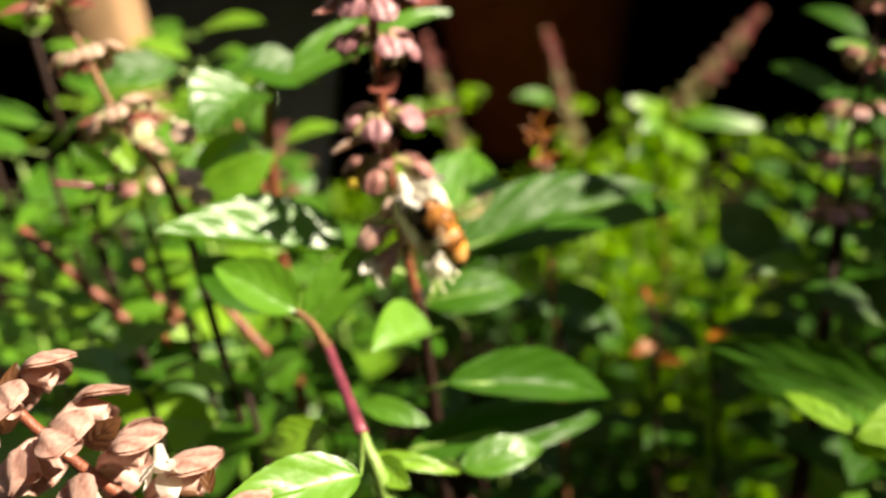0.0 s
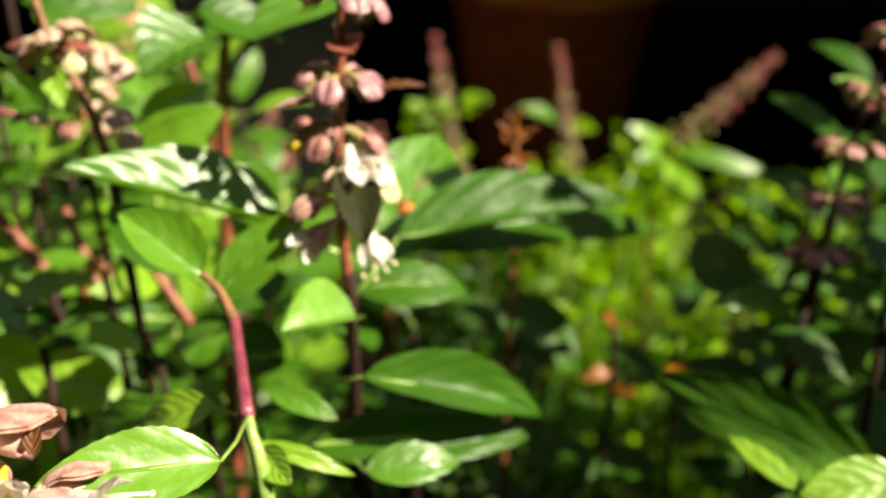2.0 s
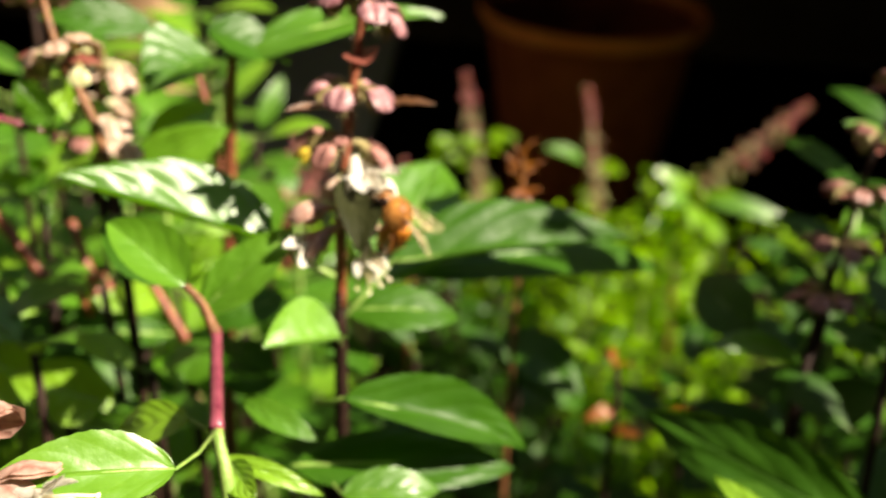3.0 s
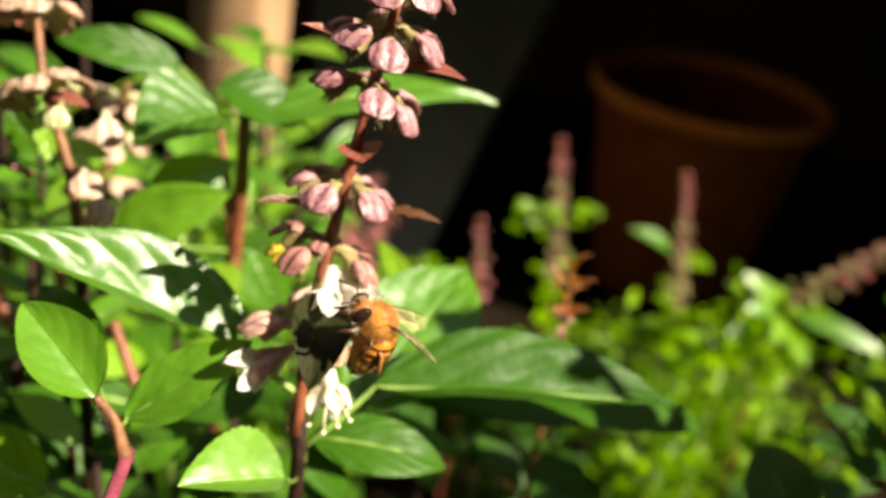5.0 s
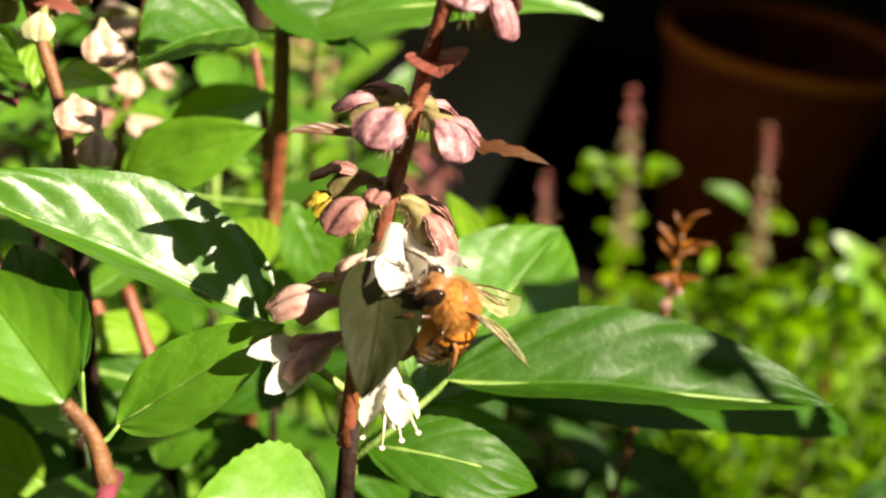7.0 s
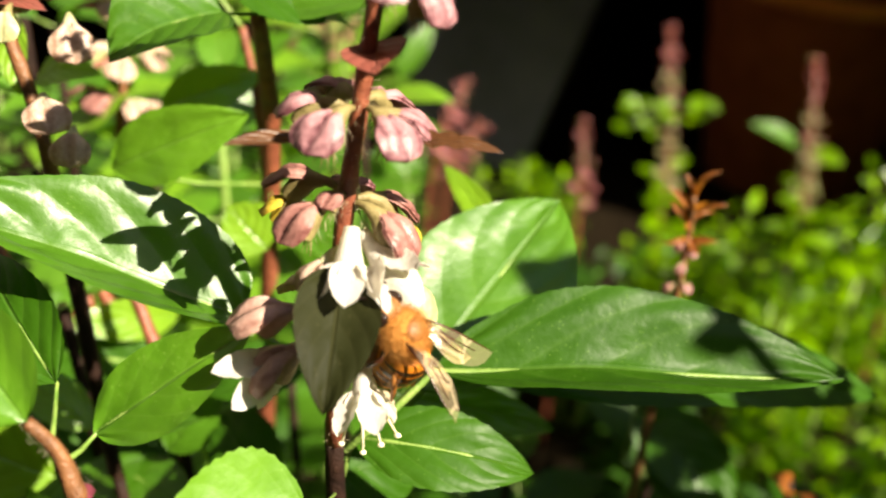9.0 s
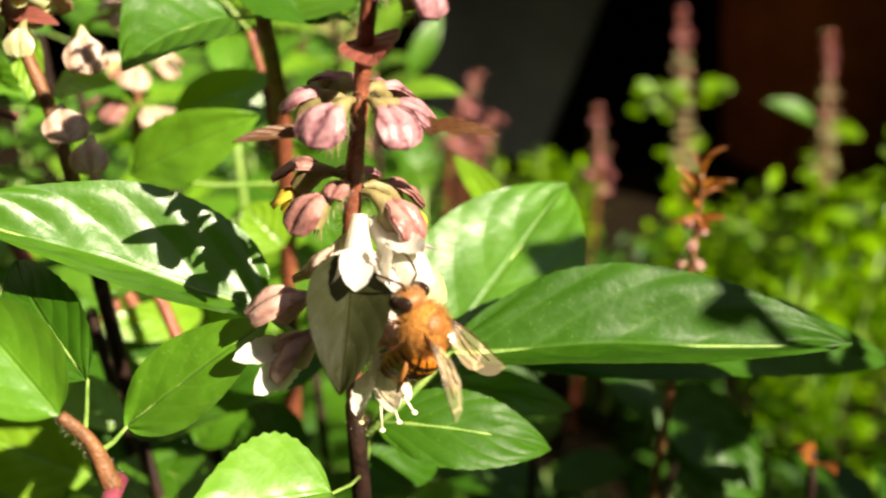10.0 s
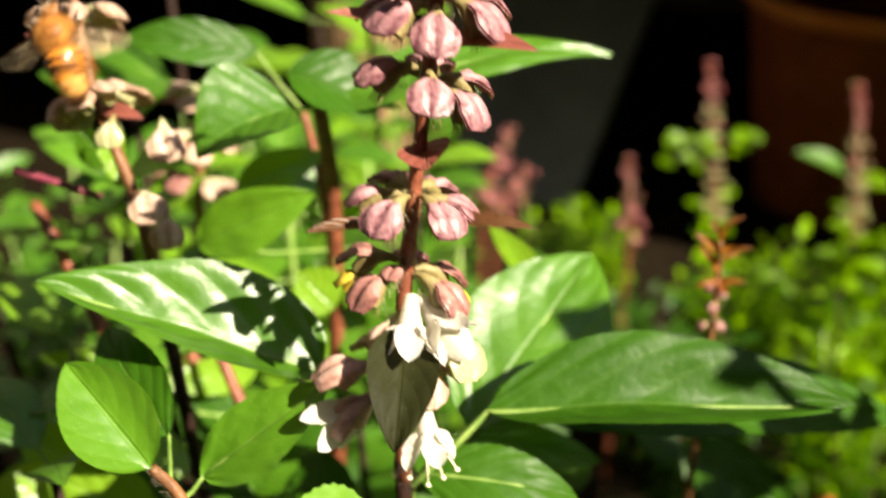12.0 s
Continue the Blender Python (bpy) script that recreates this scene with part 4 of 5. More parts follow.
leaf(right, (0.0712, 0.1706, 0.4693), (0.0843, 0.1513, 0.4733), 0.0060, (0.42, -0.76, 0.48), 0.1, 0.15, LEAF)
# Paled likewise, to look bright with sun.
leaf(right, (0.0790, 0.1275, 0.4915), (0.0618, 0.1255, 0.4885), 0.0098, (0.25, -0.575, 0.78), 0.02, 0.05, LEAF_PALE, stalk=(0.0830, 0.1330, 0.4840), label="round leaf paled for sun glare")
leaf(right, (0.0881, 0.2608, 0.5132), (0.1027, 0.2361, 0.5062), 0.0080, (0, -0.5, 0.85), 0.1, 0.15, LEAF_DARK_SHADED)
leaf(right, (0.0934, 0.2367, 0.4635), (0.1153, 0.2532, 0.4708), 0.0110, (0, -0.7, 0.7), 0.1, 0.15, LEAF_DARK_SHADED)
leaf(right, (0.0927, 0.2020, 0.4614), (0.1040, 0.1983, 0.4747), 0.0130, (0, -0.5, 0.85), 0.1, 0.15, LEAF_DARK_SHADED)
leaf(right, (0.0647, 0.1322, 0.4791), (0.0749, 0.1322, 0.4887), 0.0110, (0.42, -0.76, 0.48), 0.1, 0.15, LEAF_PALE)
leaf(right, (0.0171, 0.2472, 0.4491), (0.0393, 0.2369, 0.4391), 0.0150, (0, -0.6, 0.8), 0.1, 0.15, LEAF_DARK_SHADED)
leaf(right, (0.0573, 0.1447, 0.4842), (0.0671, 0.1315, 0.4834), 0.0070, (0.42, -0.76, 0.48), 0.08, 0.2, LEAF, stalk=(0.0627, 0.1480, 0.4721))
leaf(right, (0.0662, 0.1390, 0.4849), (0.0737, 0.1302, 0.4842), 0.0090, (0.42, -0.76, 0.48), 0.08, 0.2, LEAF, stalk=(0.0709, 0.1472, 0.4694))
leaf(right, (0.0149, 0.2478, 0.4513), (0.0408, 0.2439, 0.4295), 0.0200, (0.0, -0.55, 0.8), 0.10, 0.2, LEAF_DARK_SHADED, stalk=(0.0142, 0.2500, 0.4341))
dry_spike((0.100, 0.240), "shaded brown and pink basil flower spike", ((0.0849, 0.1971, 0.4829), (0.0876, 0.2020, 0.4985), (0.0899, 0.2050, 0.5129), (0.0936, 0.2101, 0.5287), (0.0998, 0.2175, 0.5423)), 0.003, 5, CALYX_DULL, 1.0, 0.0125, STEM_DARK_SHADED, seed=11)


# ---- bushes farther back ----
def foliage_into(bm, stalk, count, long, spread, rnd):
    """Pairs of small leaves up a stalk."""
    n = len(stalk) - 1
    for k in range(count):
        t = (k // 2 + rnd.random() * 0.6) / (count / 2) * n
        i = min(int(t), n - 1)
        p = stalk[i].lerp(stalk[i + 1], min(1.0, t - i))
        a = (k % 2) * math.pi + (k // 2) * 1.57 + rnd.uniform(-0.4, 0.4)
        out = Vector((math.cos(a), math.sin(a), rnd.uniform(-0.1, 0.65)))
        size = long * rnd.uniform(0.55, 1.15)
        b = p + out * rnd.uniform(0.1, 0.5) * spread
        blade_into(bm, b, b + out.normalized() * size, size * rnd.uniform(0.34, 0.5), (out.x * -0.3 + rnd.uniform(-0.9, 0.9), out.y * -0.3 - 0.2 + rnd.uniform(-0.7, 0.7), 0.9), rnd.uniform(0, 0.15), 0.25, 0.06, 5, 2, 0.3, 0.03, seed=k)


def bush(place, height, stalks, leaves, long, seed, label, material, lean=(0, 0), width=0.05):
    rnd = random.Random(seed)
    pl = thing("basil_bush", (*place, GROUND), label, "bush", "basil bushes")
    crown = bmesh.new()
    for s in range(stalks):
        a = rnd.uniform(0, 6.28)
        r = width * rnd.uniform(0.2, 1)
        top = Vector((r * math.cos(a) + lean[0], r * math.sin(a) + lean[1], height * rnd.uniform(0.75, 1.0)))
        line = spline((Vector((top.x * 0.2, top.y * 0.2, 0)), Vector((top.x * 0.5, top.y * 0.55, top.z * 0.5)), top), 5)
        bm = bmesh.new()
        tube_into(bm, line, [0.0022 - 0.0013 * k / (len(line) - 1) for k in range(len(line))], 6)
        part("stem", bm, STEM_DARK_SHADED if rnd.random() < 0.6 else STEM_GREEN, pl)
        foliage_into(crown, line[3:], leaves, long, 0.02, rnd)
    part("foliage", crown, material, pl, kind="stuff")
    return pl


rnd = random.Random(5)
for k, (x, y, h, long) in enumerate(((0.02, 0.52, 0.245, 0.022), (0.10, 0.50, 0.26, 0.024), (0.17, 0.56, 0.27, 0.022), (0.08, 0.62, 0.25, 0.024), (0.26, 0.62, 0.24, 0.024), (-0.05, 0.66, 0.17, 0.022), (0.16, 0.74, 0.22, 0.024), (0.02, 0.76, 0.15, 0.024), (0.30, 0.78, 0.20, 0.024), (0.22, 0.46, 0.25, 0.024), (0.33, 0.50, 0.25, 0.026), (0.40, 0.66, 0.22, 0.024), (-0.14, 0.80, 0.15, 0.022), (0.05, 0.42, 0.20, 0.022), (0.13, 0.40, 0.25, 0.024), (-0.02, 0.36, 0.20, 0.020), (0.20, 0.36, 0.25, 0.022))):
    # Bushes at these places get the shaded leaf colour, not cast shade.
    bush((x, y), h, 9, 40, long * 0.74, 40 + k, "bushy small-leaved basil, coloured lit or shaded by its place", LEAF_DARK_SHADED if x >= 0.2 and y < 0.55 or x <= 0.12 and y <= 0.45 or x <= 0.03 and y < 0.7 else LEAF_SMALL, width=0.06)
for k, (x, y, h) in enumerate(((-0.16, 0.36, 0.36), (-0.24, 0.44, 0.34), (-0.12, 0.42, 0.27), (-0.20, 0.28, 0.39), (-0.15, 0.25, 0.36), (-0.30, 0.36, 0.37), (-0.13, 0.50, 0.28), (-0.22, 0.60, 0.28))):
    bush((x, y), h, 7, 36, 0.020, 70 + k, "leafy green basil in broken sun", LEAF, width=0.06)


def leafy_shoot(top, foot, pairs, long, seed, label, material, wide=0.55):
    """An upright shoot with crossed pairs of leaves."""
    rnd = random.Random(seed)
    top = Vector(top)
    pl = thing("basil_shoot", (top.x + foot[0], top.y + foot[1], GROUND), label, "basil plant", "basil shoots")
    mid = top.lerp(pl.location, 0.5) + Vector((foot[0] * 0.3, foot[1] * 0.3, 0))
    stem(pl, (pl.location, mid, top), 0.0024, 0.0009, rnd.choice((STEM_GREEN, STEM_DARK_SHADED, STEM_DARK_SHADED)))
    for k in range(pairs):
        u = k / pairs
        p = top.lerp(mid, u * 0.8)
        for s in (0, math.pi):
            a = k * 1.57 + s + rnd.uniform(-0.35, 0.35) + seed
            out = Vector((math.cos(a), math.sin(a), rnd.uniform(0.05, 0.6) - 0.3 * u)).normalized()
            size = long * (0.5 + 0.5 * min(1, 0.3 + u * 2)) * rnd.uniform(0.8, 1.15)
            b = p + out * size * 0.22
            leaf(pl, b, b + out * size, size * wide, (-out.x * 0.4, -out.y * 0.4 - 0.15, 1), rnd.uniform(0.05, 0.15), 0.15, material if rnd.random() < (0.8 if material == LEAF_DARK_SHADED else 0.5) else LEAF_FRESH if rnd.random() < 0.5 else LEAF_PALE, stalk=p, nu=10, nv=3)
    return pl


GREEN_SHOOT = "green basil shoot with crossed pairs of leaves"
# The leaf colour of these shoots carries their shade.
SHADED_SHOOT = "basil shoot with shade put into its leaf colour"
leafy_shoot((-0.1451, 0.2527, 0.5157), (-0.01, 0.01), 6, 0.030, 11, GREEN_SHOOT, LEAF)
leafy_shoot((-0.1144, 0.2874, 0.5133), (-0.01, 0.02), 6, 0.032, 12, GREEN_SHOOT, LEAF)
leafy_shoot((-0.1145, 0.2560, 0.4827), (0.0, 0.02), 6, 0.032, 13, GREEN_SHOOT, LEAF)
leafy_shoot((-0.1281, 0.2200, 0.4925), (-0.01, 0.02), 6, 0.030, 14, GREEN_SHOOT, LEAF)
leafy_shoot((-0.1038, 0.3224, 0.4837), (0.0, 0.02), 6, 0.030, 15, GREEN_SHOOT, LEAF)
leafy_shoot((-0.0769, 0.2287, 0.4759), (0.0, 0.02), 5, 0.028, 16, GREEN_SHOOT, LEAF)
leafy_shoot((-0.1012, 0.2114, 0.4824), (0.0, 0.02), 5, 0.028, 17, GREEN_SHOOT, LEAF)
leafy_shoot((-0.0595, 0.2930, 0.4695), (0.0, 0.02), 5, 0.026, 18, GREEN_SHOOT, LEAF)
leafy_shoot((-0.1199, 0.2351, 0.5173), (-0.02, 0.02), 6, 0.032, 19, GREEN_SHOOT, LEAF)
leafy_shoot((-0.0944, 0.1976, 0.5052), (-0.02, 0.02), 5, 0.028, 20, GREEN_SHOOT, LEAF)
leafy_shoot((-0.0806, 0.2355, 0.5118), (-0.01, 0.02), 5, 0.030, 21, GREEN_SHOOT, LEAF)
leafy_shoot((-0.0957, 0.1798, 0.4921), (-0.02, 0.01), 5, 0.028, 22, GREEN_SHOOT, LEAF)
leafy_shoot((-0.0531, 0.2141, 0.4642), (0, 0.02), 5, 0.028, 23, SHADED_SHOOT, LEAF_DARK_SHADED)
leafy_shoot((-0.0093, 0.2328, 0.4495), (0, 0.02), 5, 0.028, 24, SHADED_SHOOT, LEAF_DARK_SHADED)
leafy_shoot((0.0209, 0.2512, 0.4367), (0, 0.02), 5, 0.028, 25, SHADED_SHOOT, LEAF_DARK_SHADED)
leafy_shoot((0.0713, 0.2560, 0.4383), (0.02, 0.02), 5, 0.030, 26, SHADED_SHOOT, LEAF_DARK_SHADED)
leafy_shoot((0.1199, 0.2942, 0.4626), (0.02, 0.02), 6, 0.034, 27, SHADED_SHOOT, LEAF_DARK_SHADED)
leafy_shoot((-0.1011, 0.3353, 0.5121), (0, 0.03), 6, 0.034, 28, GREEN_SHOOT, LEAF)
leafy_shoot((-0.1393, 0.3590, 0.5107), (0, 0.03), 6, 0.036, 29, GREEN_SHOOT, LEAF)
leafy_shoot((-0.1250, 0.3754, 0.4824), (0, 0.03), 6, 0.032, 30, GREEN_SHOOT, LEAF)
leafy_shoot((-0.2106, 0.5297, 0.4442), (0, 0.02), 6, 0.034, 46, GREEN_SHOOT, LEAF)
leafy_shoot((-0.1770, 0.5085, 0.4496), (0, 0.02), 6, 0.034, 47, GREEN_SHOOT, LEAF)
leafy_shoot((-0.2241, 0.5124, 0.4445), (0, 0.02), 6, 0.034, 48, GREEN_SHOOT, LEAF)
leafy_shoot((-0.1759, 0.3222, 0.4871), (0, 0.03), 6, 0.036, 31, GREEN_SHOOT, LEAF)
leafy_shoot((-0.1013, 0.3576, 0.4396), (0, 0.03), 5, 0.030, 32, GREEN_SHOOT, LEAF)
leafy_shoot((-0.1239, 0.2586, 0.5452), (-0.02, 0.03), 6, 0.034, 33, GREEN_SHOOT, LEAF)
leafy_shoot((-0.0988, 0.3183, 0.5269), (0, 0.03), 6, 0.034, 34, GREEN_SHOOT, LEAF)
leafy_shoot((-0.0682, 0.2808, 0.4956), (0, 0.03), 5, 0.030, 35, GREEN_SHOOT, LEAF)
leafy_shoot((-0.0693, 0.1734, 0.4975), (0, 0.02), 5, 0.026, 36, GREEN_SHOOT, LEAF)
leafy_shoot((-0.0718, 0.1492, 0.4943), (-0.01, 0.01), 4, 0.026, 37, GREEN_SHOOT, LEAF)
leafy_shoot((-0.0574, 0.1661, 0.4809), (0, 0.02), 4, 0.024, 38, GREEN_SHOOT, LEAF)
leafy_shoot((0.1055, 0.2444, 0.4999), (0.02, 0.01), 6, 0.034, 39, SHADED_SHOOT, LEAF_DARK_SHADED)
leafy_shoot((0.1206, 0.2642, 0.5148), (0.02, 0), 7, 0.036, 40, SHADED_SHOOT, LEAF_DARK_SHADED)
leafy_shoot((0.1190, 0.2289, 0.5116), (0.02, 0), 7, 0.036, 41, SHADED_SHOOT, LEAF_DARK_SHADED)
leafy_shoot((0.0965, 0.1849, 0.4940), (0.02, 0), 6, 0.034, 42, SHADED_SHOOT, LEAF_DARK_SHADED)
leafy_shoot((0.1501, 0.2824, 0.5243), (0.02, 0), 7, 0.036, 43, SHADED_SHOOT, LEAF_DARK_SHADED)
leafy_shoot((0.1564, 0.2479, 0.4988), (0.02, 0), 7, 0.036, 45, SHADED_SHOOT, LEAF_DARK_SHADED)

# taller shoots added out of view beside the bed, to throw broken shade
leafy_shoot((0.136, 0.156, 0.620), (0.05, 0.00), 8, 0.020, 75, SHADED_SHOOT, LEAF_DARK_SHADED)
leafy_shoot((0.146, 0.163, 0.634), (0.05, 0.01), 8, 0.020, 76, SHADED_SHOOT, LEAF_DARK_SHADED)
leafy_shoot((0.215, 0.160, 0.640), (0.02, 0.00), 7, 0.038, 69, SHADED_SHOOT, LEAF_DARK_SHADED)
leafy_shoot((0.200, 0.230, 0.620), (0.02, 0.01), 7, 0.038, 65, SHADED_SHOOT, LEAF_DARK_SHADED)
leafy_shoot((0.190, 0.172, 0.630), (0.02, 0.01), 7, 0.038, 66, SHADED_SHOOT, LEAF_DARK_SHADED)
leafy_shoot((0.230, 0.300, 0.580), (0.02, 0.01), 7, 0.038, 67, SHADED_SHOOT, LEAF_DARK_SHADED)
leafy_shoot((0.280, 0.360, 0.560), (0.02, 0.01), 7, 0.038, 68, SHADED_SHOOT, LEAF_DARK_SHADED)

# More unseen shoots, added to shade the bushes on the right.
leafy_shoot((0.250, 0.380, 0.480), (0.02, 0.01), 6, 0.040, 71, SHADED_SHOOT, LEAF_DARK_SHADED)
leafy_shoot((0.225, 0.335, 0.500), (0.02, 0.01), 6, 0.038, 72, SHADED_SHOOT, LEAF_DARK_SHADED)
leafy_shoot((0.280, 0.330, 0.480), (0.02, 0.01), 6, 0.038, 74, SHADED_SHOOT, LEAF_DARK_SHADED)
leafy_shoot((0.310, 0.440, 0.470), (0.02, 0.01), 6, 0.040, 73, SHADED_SHOOT, LEAF_DARK_SHADED)


def tulsi(base, tip, label, thick=0.006, whorls=16, seed=0, material=None, leaves=True):
    """A slim flower spike of small packed calyces on a thin stem."""
    base, tip = Vector(base), Vector(tip)
    pl = thing("holy_basil_spike", (base.x, base.y, GROUND), label, "flower spike", "slender spikes")
    stem(pl, (pl.location, base.lerp(pl.location, 0.5), base, tip), 0.002, 0.0008, STEM_RED, name="flower_stalk")
    rnd = random.Random(seed)
    up = (tip - base).normalized()
    x = up.orthogonal().normalized()
    for k in range(whorls):
        u = 0.04 + 0.95 * k / (whorls - 1)
        r = thick * (0.52 + 0.5 * (1 - u))
        for j in range(3):
            a = j * 2.09 + k * 1.05
            out = x * math.cos(a) + up.cross(x) * math.sin(a)
            piece("calyx", rnd.choice(CALYX_CREAM if leaves and u < 0.32 else CALYX_ROSE + CALYX_DULL[:1] if not leaves or u > 0.72 else CALYX_ROSE + CALYX_DULL[:1] + CALYX_PALE + CALYX_PALE + (CALYX_CREAM[:2] if u < 0.8 else [])), pl, base.lerp(tip, u) + out * 0.0010 + up * rnd.uniform(-0.0009, 0.0009), turn_to(out + up * 0.1, up), r / 0.0056 * rnd.uniform(0.55, 1.25))
    if leaves:
        for k in range(18):
            a = k * 1.57 + seed + rnd.uniform(-0.3, 0.3)
            out = Vector((math.cos(a), math.sin(a) - 0.2, 0.2))
            b = base.lerp(tip, 0.10 - 0.045 * k)
            leaf(pl, b, b + out * rnd.uniform(0.016, 0.032), 0.011, (out.x * -0.2, -0.4, 1), 0.1, 0.15, LEAF_SMALL, nu=8, nv=2)
    return pl


first = tulsi((-0.0124, 0.6886, 0.3063), (-0.0367, 0.7551, 0.4048), "slender reddish spike of a holy basil", 0.0080, 17, 1)
second = tulsi((0.0800, 0.6912, 0.3101), (0.0658, 0.7556, 0.3994), "slender reddish spike of a holy basil", 0.0072, 17, 2)
third = tulsi((0.1382, 0.6238, 0.3571), (0.2214, 0.6818, 0.4160), "slender leaning spike of a holy basil", 0.0082, 18, 3)
tulsi((-0.0613, 0.6256, 0.3102), (-0.0721, 0.6528, 0.3603), "short faded reddish spike", 0.0070, 7, 4, leaves=False)
tulsi((-0.1267, 0.5123, 0.3770), (-0.1196, 0.5371, 0.4141), "rosy leaning spike of a holy basil", 0.0065, 9, 5, leaves=False)
tulsi((-0.1229, 0.5266, 0.3576), (-0.1123, 0.5476, 0.3863), "rosy leaning spike of a holy basil", 0.0065, 8, 6, leaves=False)
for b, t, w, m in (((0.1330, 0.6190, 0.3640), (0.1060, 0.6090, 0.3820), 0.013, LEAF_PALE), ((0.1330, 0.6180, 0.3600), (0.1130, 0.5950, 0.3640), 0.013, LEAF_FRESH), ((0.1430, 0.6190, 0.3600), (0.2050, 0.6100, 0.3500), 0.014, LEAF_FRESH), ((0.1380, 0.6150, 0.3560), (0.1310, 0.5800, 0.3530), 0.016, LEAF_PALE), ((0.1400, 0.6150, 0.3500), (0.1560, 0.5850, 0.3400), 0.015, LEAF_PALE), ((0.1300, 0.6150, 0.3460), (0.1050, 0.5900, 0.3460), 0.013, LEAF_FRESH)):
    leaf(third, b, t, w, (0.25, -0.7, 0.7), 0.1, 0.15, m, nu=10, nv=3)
rnd = random.Random(77)
for n, c, spread in ((16, (-0.0420, 0.6800, 0.3600), 0.017), (9, (0.0020, 0.7030, 0.3640), 0.012)):
    for k in range(n):
        b = Vector(c) + Vector((rnd.uniform(-1, 1), rnd.uniform(-1, 1), rnd.uniform(-0.55, 0.55))) * spread
        out = Vector((rnd.uniform(-1, 1), rnd.uniform(-1, 0.4), rnd.uniform(-0.2, 0.6))).normalized()
        leaf(first, b, b + out * rnd.uniform(0.010, 0.016), rnd.uniform(0.006, 0.009), (rnd.uniform(-0.4, 0.6), -0.6, 0.8), 0.1, 0.2, LEAF_SMALL if k % 3 else LEAF_PALE, stalk=(-0.0262 + 0.15 * (b.x + 0.026), 0.7100, b.z - 0.004), nu=8, nv=2)
leaf(second, (0.0696, 0.7209, 0.3449), (0.0327, 0.7044, 0.3606), 0.016, (0, -0.5, 0.9), 0.1, 0.15, LEAF, nu=8, nv=2)
leaf(second, (0.0757, 0.7210, 0.3416), (0.0990, 0.7166, 0.3402), 0.016, (0, -0.5, 0.9), 0.1, 0.15, LEAF_SMALL, nu=8, nv=2)
rusty = thing("dried_shoot", (0.0190, 0.2380, GROUND), "rust-brown withered shoot with curled dry leaves", "dried plant")
stem(rusty, (rusty.location, (0.0195, 0.2360, 0.32), (0.0178, 0.2322, 0.4700), (0.0172, 0.2308, 0.5040), (0.0166, 0.2300, 0.5120)), 0.0012, 0.0004, STEM_BROWN)
for k, (u, a, lift, long) in enumerate(((0.5120, 0.2, 1.6, 0.0062), (0.5125, 2.9, 1.1, 0.0042), (0.5110, 4.2, 1.9, 0.0035), (0.5095, 5.8, 0.5, 0.0068), (0.5090, 3.4, 0.8, 0.0066), (0.5070, 4.7, 0.1, 0.0045), (0.5065, 0.7, 0.3, 0.0050), (0.5060, 2.5, 0.6, 0.0058), (0.5045, 5.3, -0.4, 0.0046), (0.5040, 3.8, -0.2, 0.0052), (0.5030, 0.1, 0.2, 0.0055))):
    b = Vector((0.0170, 0.2306, u))
    out = Vector((math.cos(a), math.sin(a) * 0.8, lift)).normalized()
    leaf(rusty, b, b + out * long, long * (0.22 + 0.06 * (k % 3)), (-out.x * 0.5 + 0.3 * (k % 3 - 1), -0.7, 0.6 - 0.4 * (k % 2)), 0.3 - 0.25 * (k % 3), 0.8, RUST, nu=10, nv=3, ribbed=False, serr=0.0)
for k, (u, a) in enumerate(((0.5030, 4.0), (0.5025, 5.2), (0.4990, 4.6), (0.4950, 5.6), (0.4940, 3.7))):
    piece("calyx", CALYX_DULL[k % 3], rusty, (0.0174, 0.2309, u), turn_to((math.cos(a), math.sin(a), -0.3), (0, 0, 1)), 0.42)


low_dry = thing("dried_shoot", (0.0500, 0.2550, GROUND), "brown withered stalk with a few orange leaves", "dried plant")
stem(low_dry, (low_dry.location, (0.0500, 0.2450, 0.30), (0.0490, 0.2330, 0.4300), (0.0470, 0.2350, 0.4540)), 0.0012, 0.0008, STEM_DARK_SHADED)
for b, t in (((0.0472, 0.2348, 0.4520), (0.0420, 0.2290, 0.4590)), ((0.0475, 0.2346, 0.4500), (0.0510, 0.2270, 0.4560)), ((0.0485, 0.2335, 0.4380), (0.0400, 0.2290, 0.4360)), ((0.0490, 0.2330, 0.4300), (0.0560, 0.2260, 0.4340)), ((0.0640, 0.2300, 0.4380), (0.0690, 0.2250, 0.4450))):
    leaf(low_dry, b, t, 0.0048, (0.3, -0.6, 0.7), 0.15, 0.3, RUST, stalk=(0.0480, 0.2340, 0.4400), nu=10, nv=3, ribbed=False, serr=0.0)


# ---- the bee ----
def ellipsoid_into(bm, place, size, seg=20, rings=14, turn=None):
    bmesh.ops.create_uvsphere(bm, u_segments=seg, v_segments=rings, radius=1, matrix=Matrix.Translation(place) @ (turn or Matrix()) @ Matrix.Diagonal((*size, 1)))


def fur_into(bm, place, size, count, long, rnd):
    for k in range(count):
        d = Vector((rnd.gauss(0, 1), rnd.gauss(0, 1), rnd.gauss(0, 1))).normalized()
        p = Vector(place) + Vector((d.x * size[0], d.y * size[1], d.z * size[2]))
        q = (d + Vector((rnd.uniform(-0.5, 0.5), rnd.uniform(-0.9, 0.2), rnd.uniform(-0.5, 0.5)))).normalized() * long * rnd.uniform(0.5, 1.2)
        tube_into(bm, [p, p + q], [0.000018, 0.000006], 3, False)


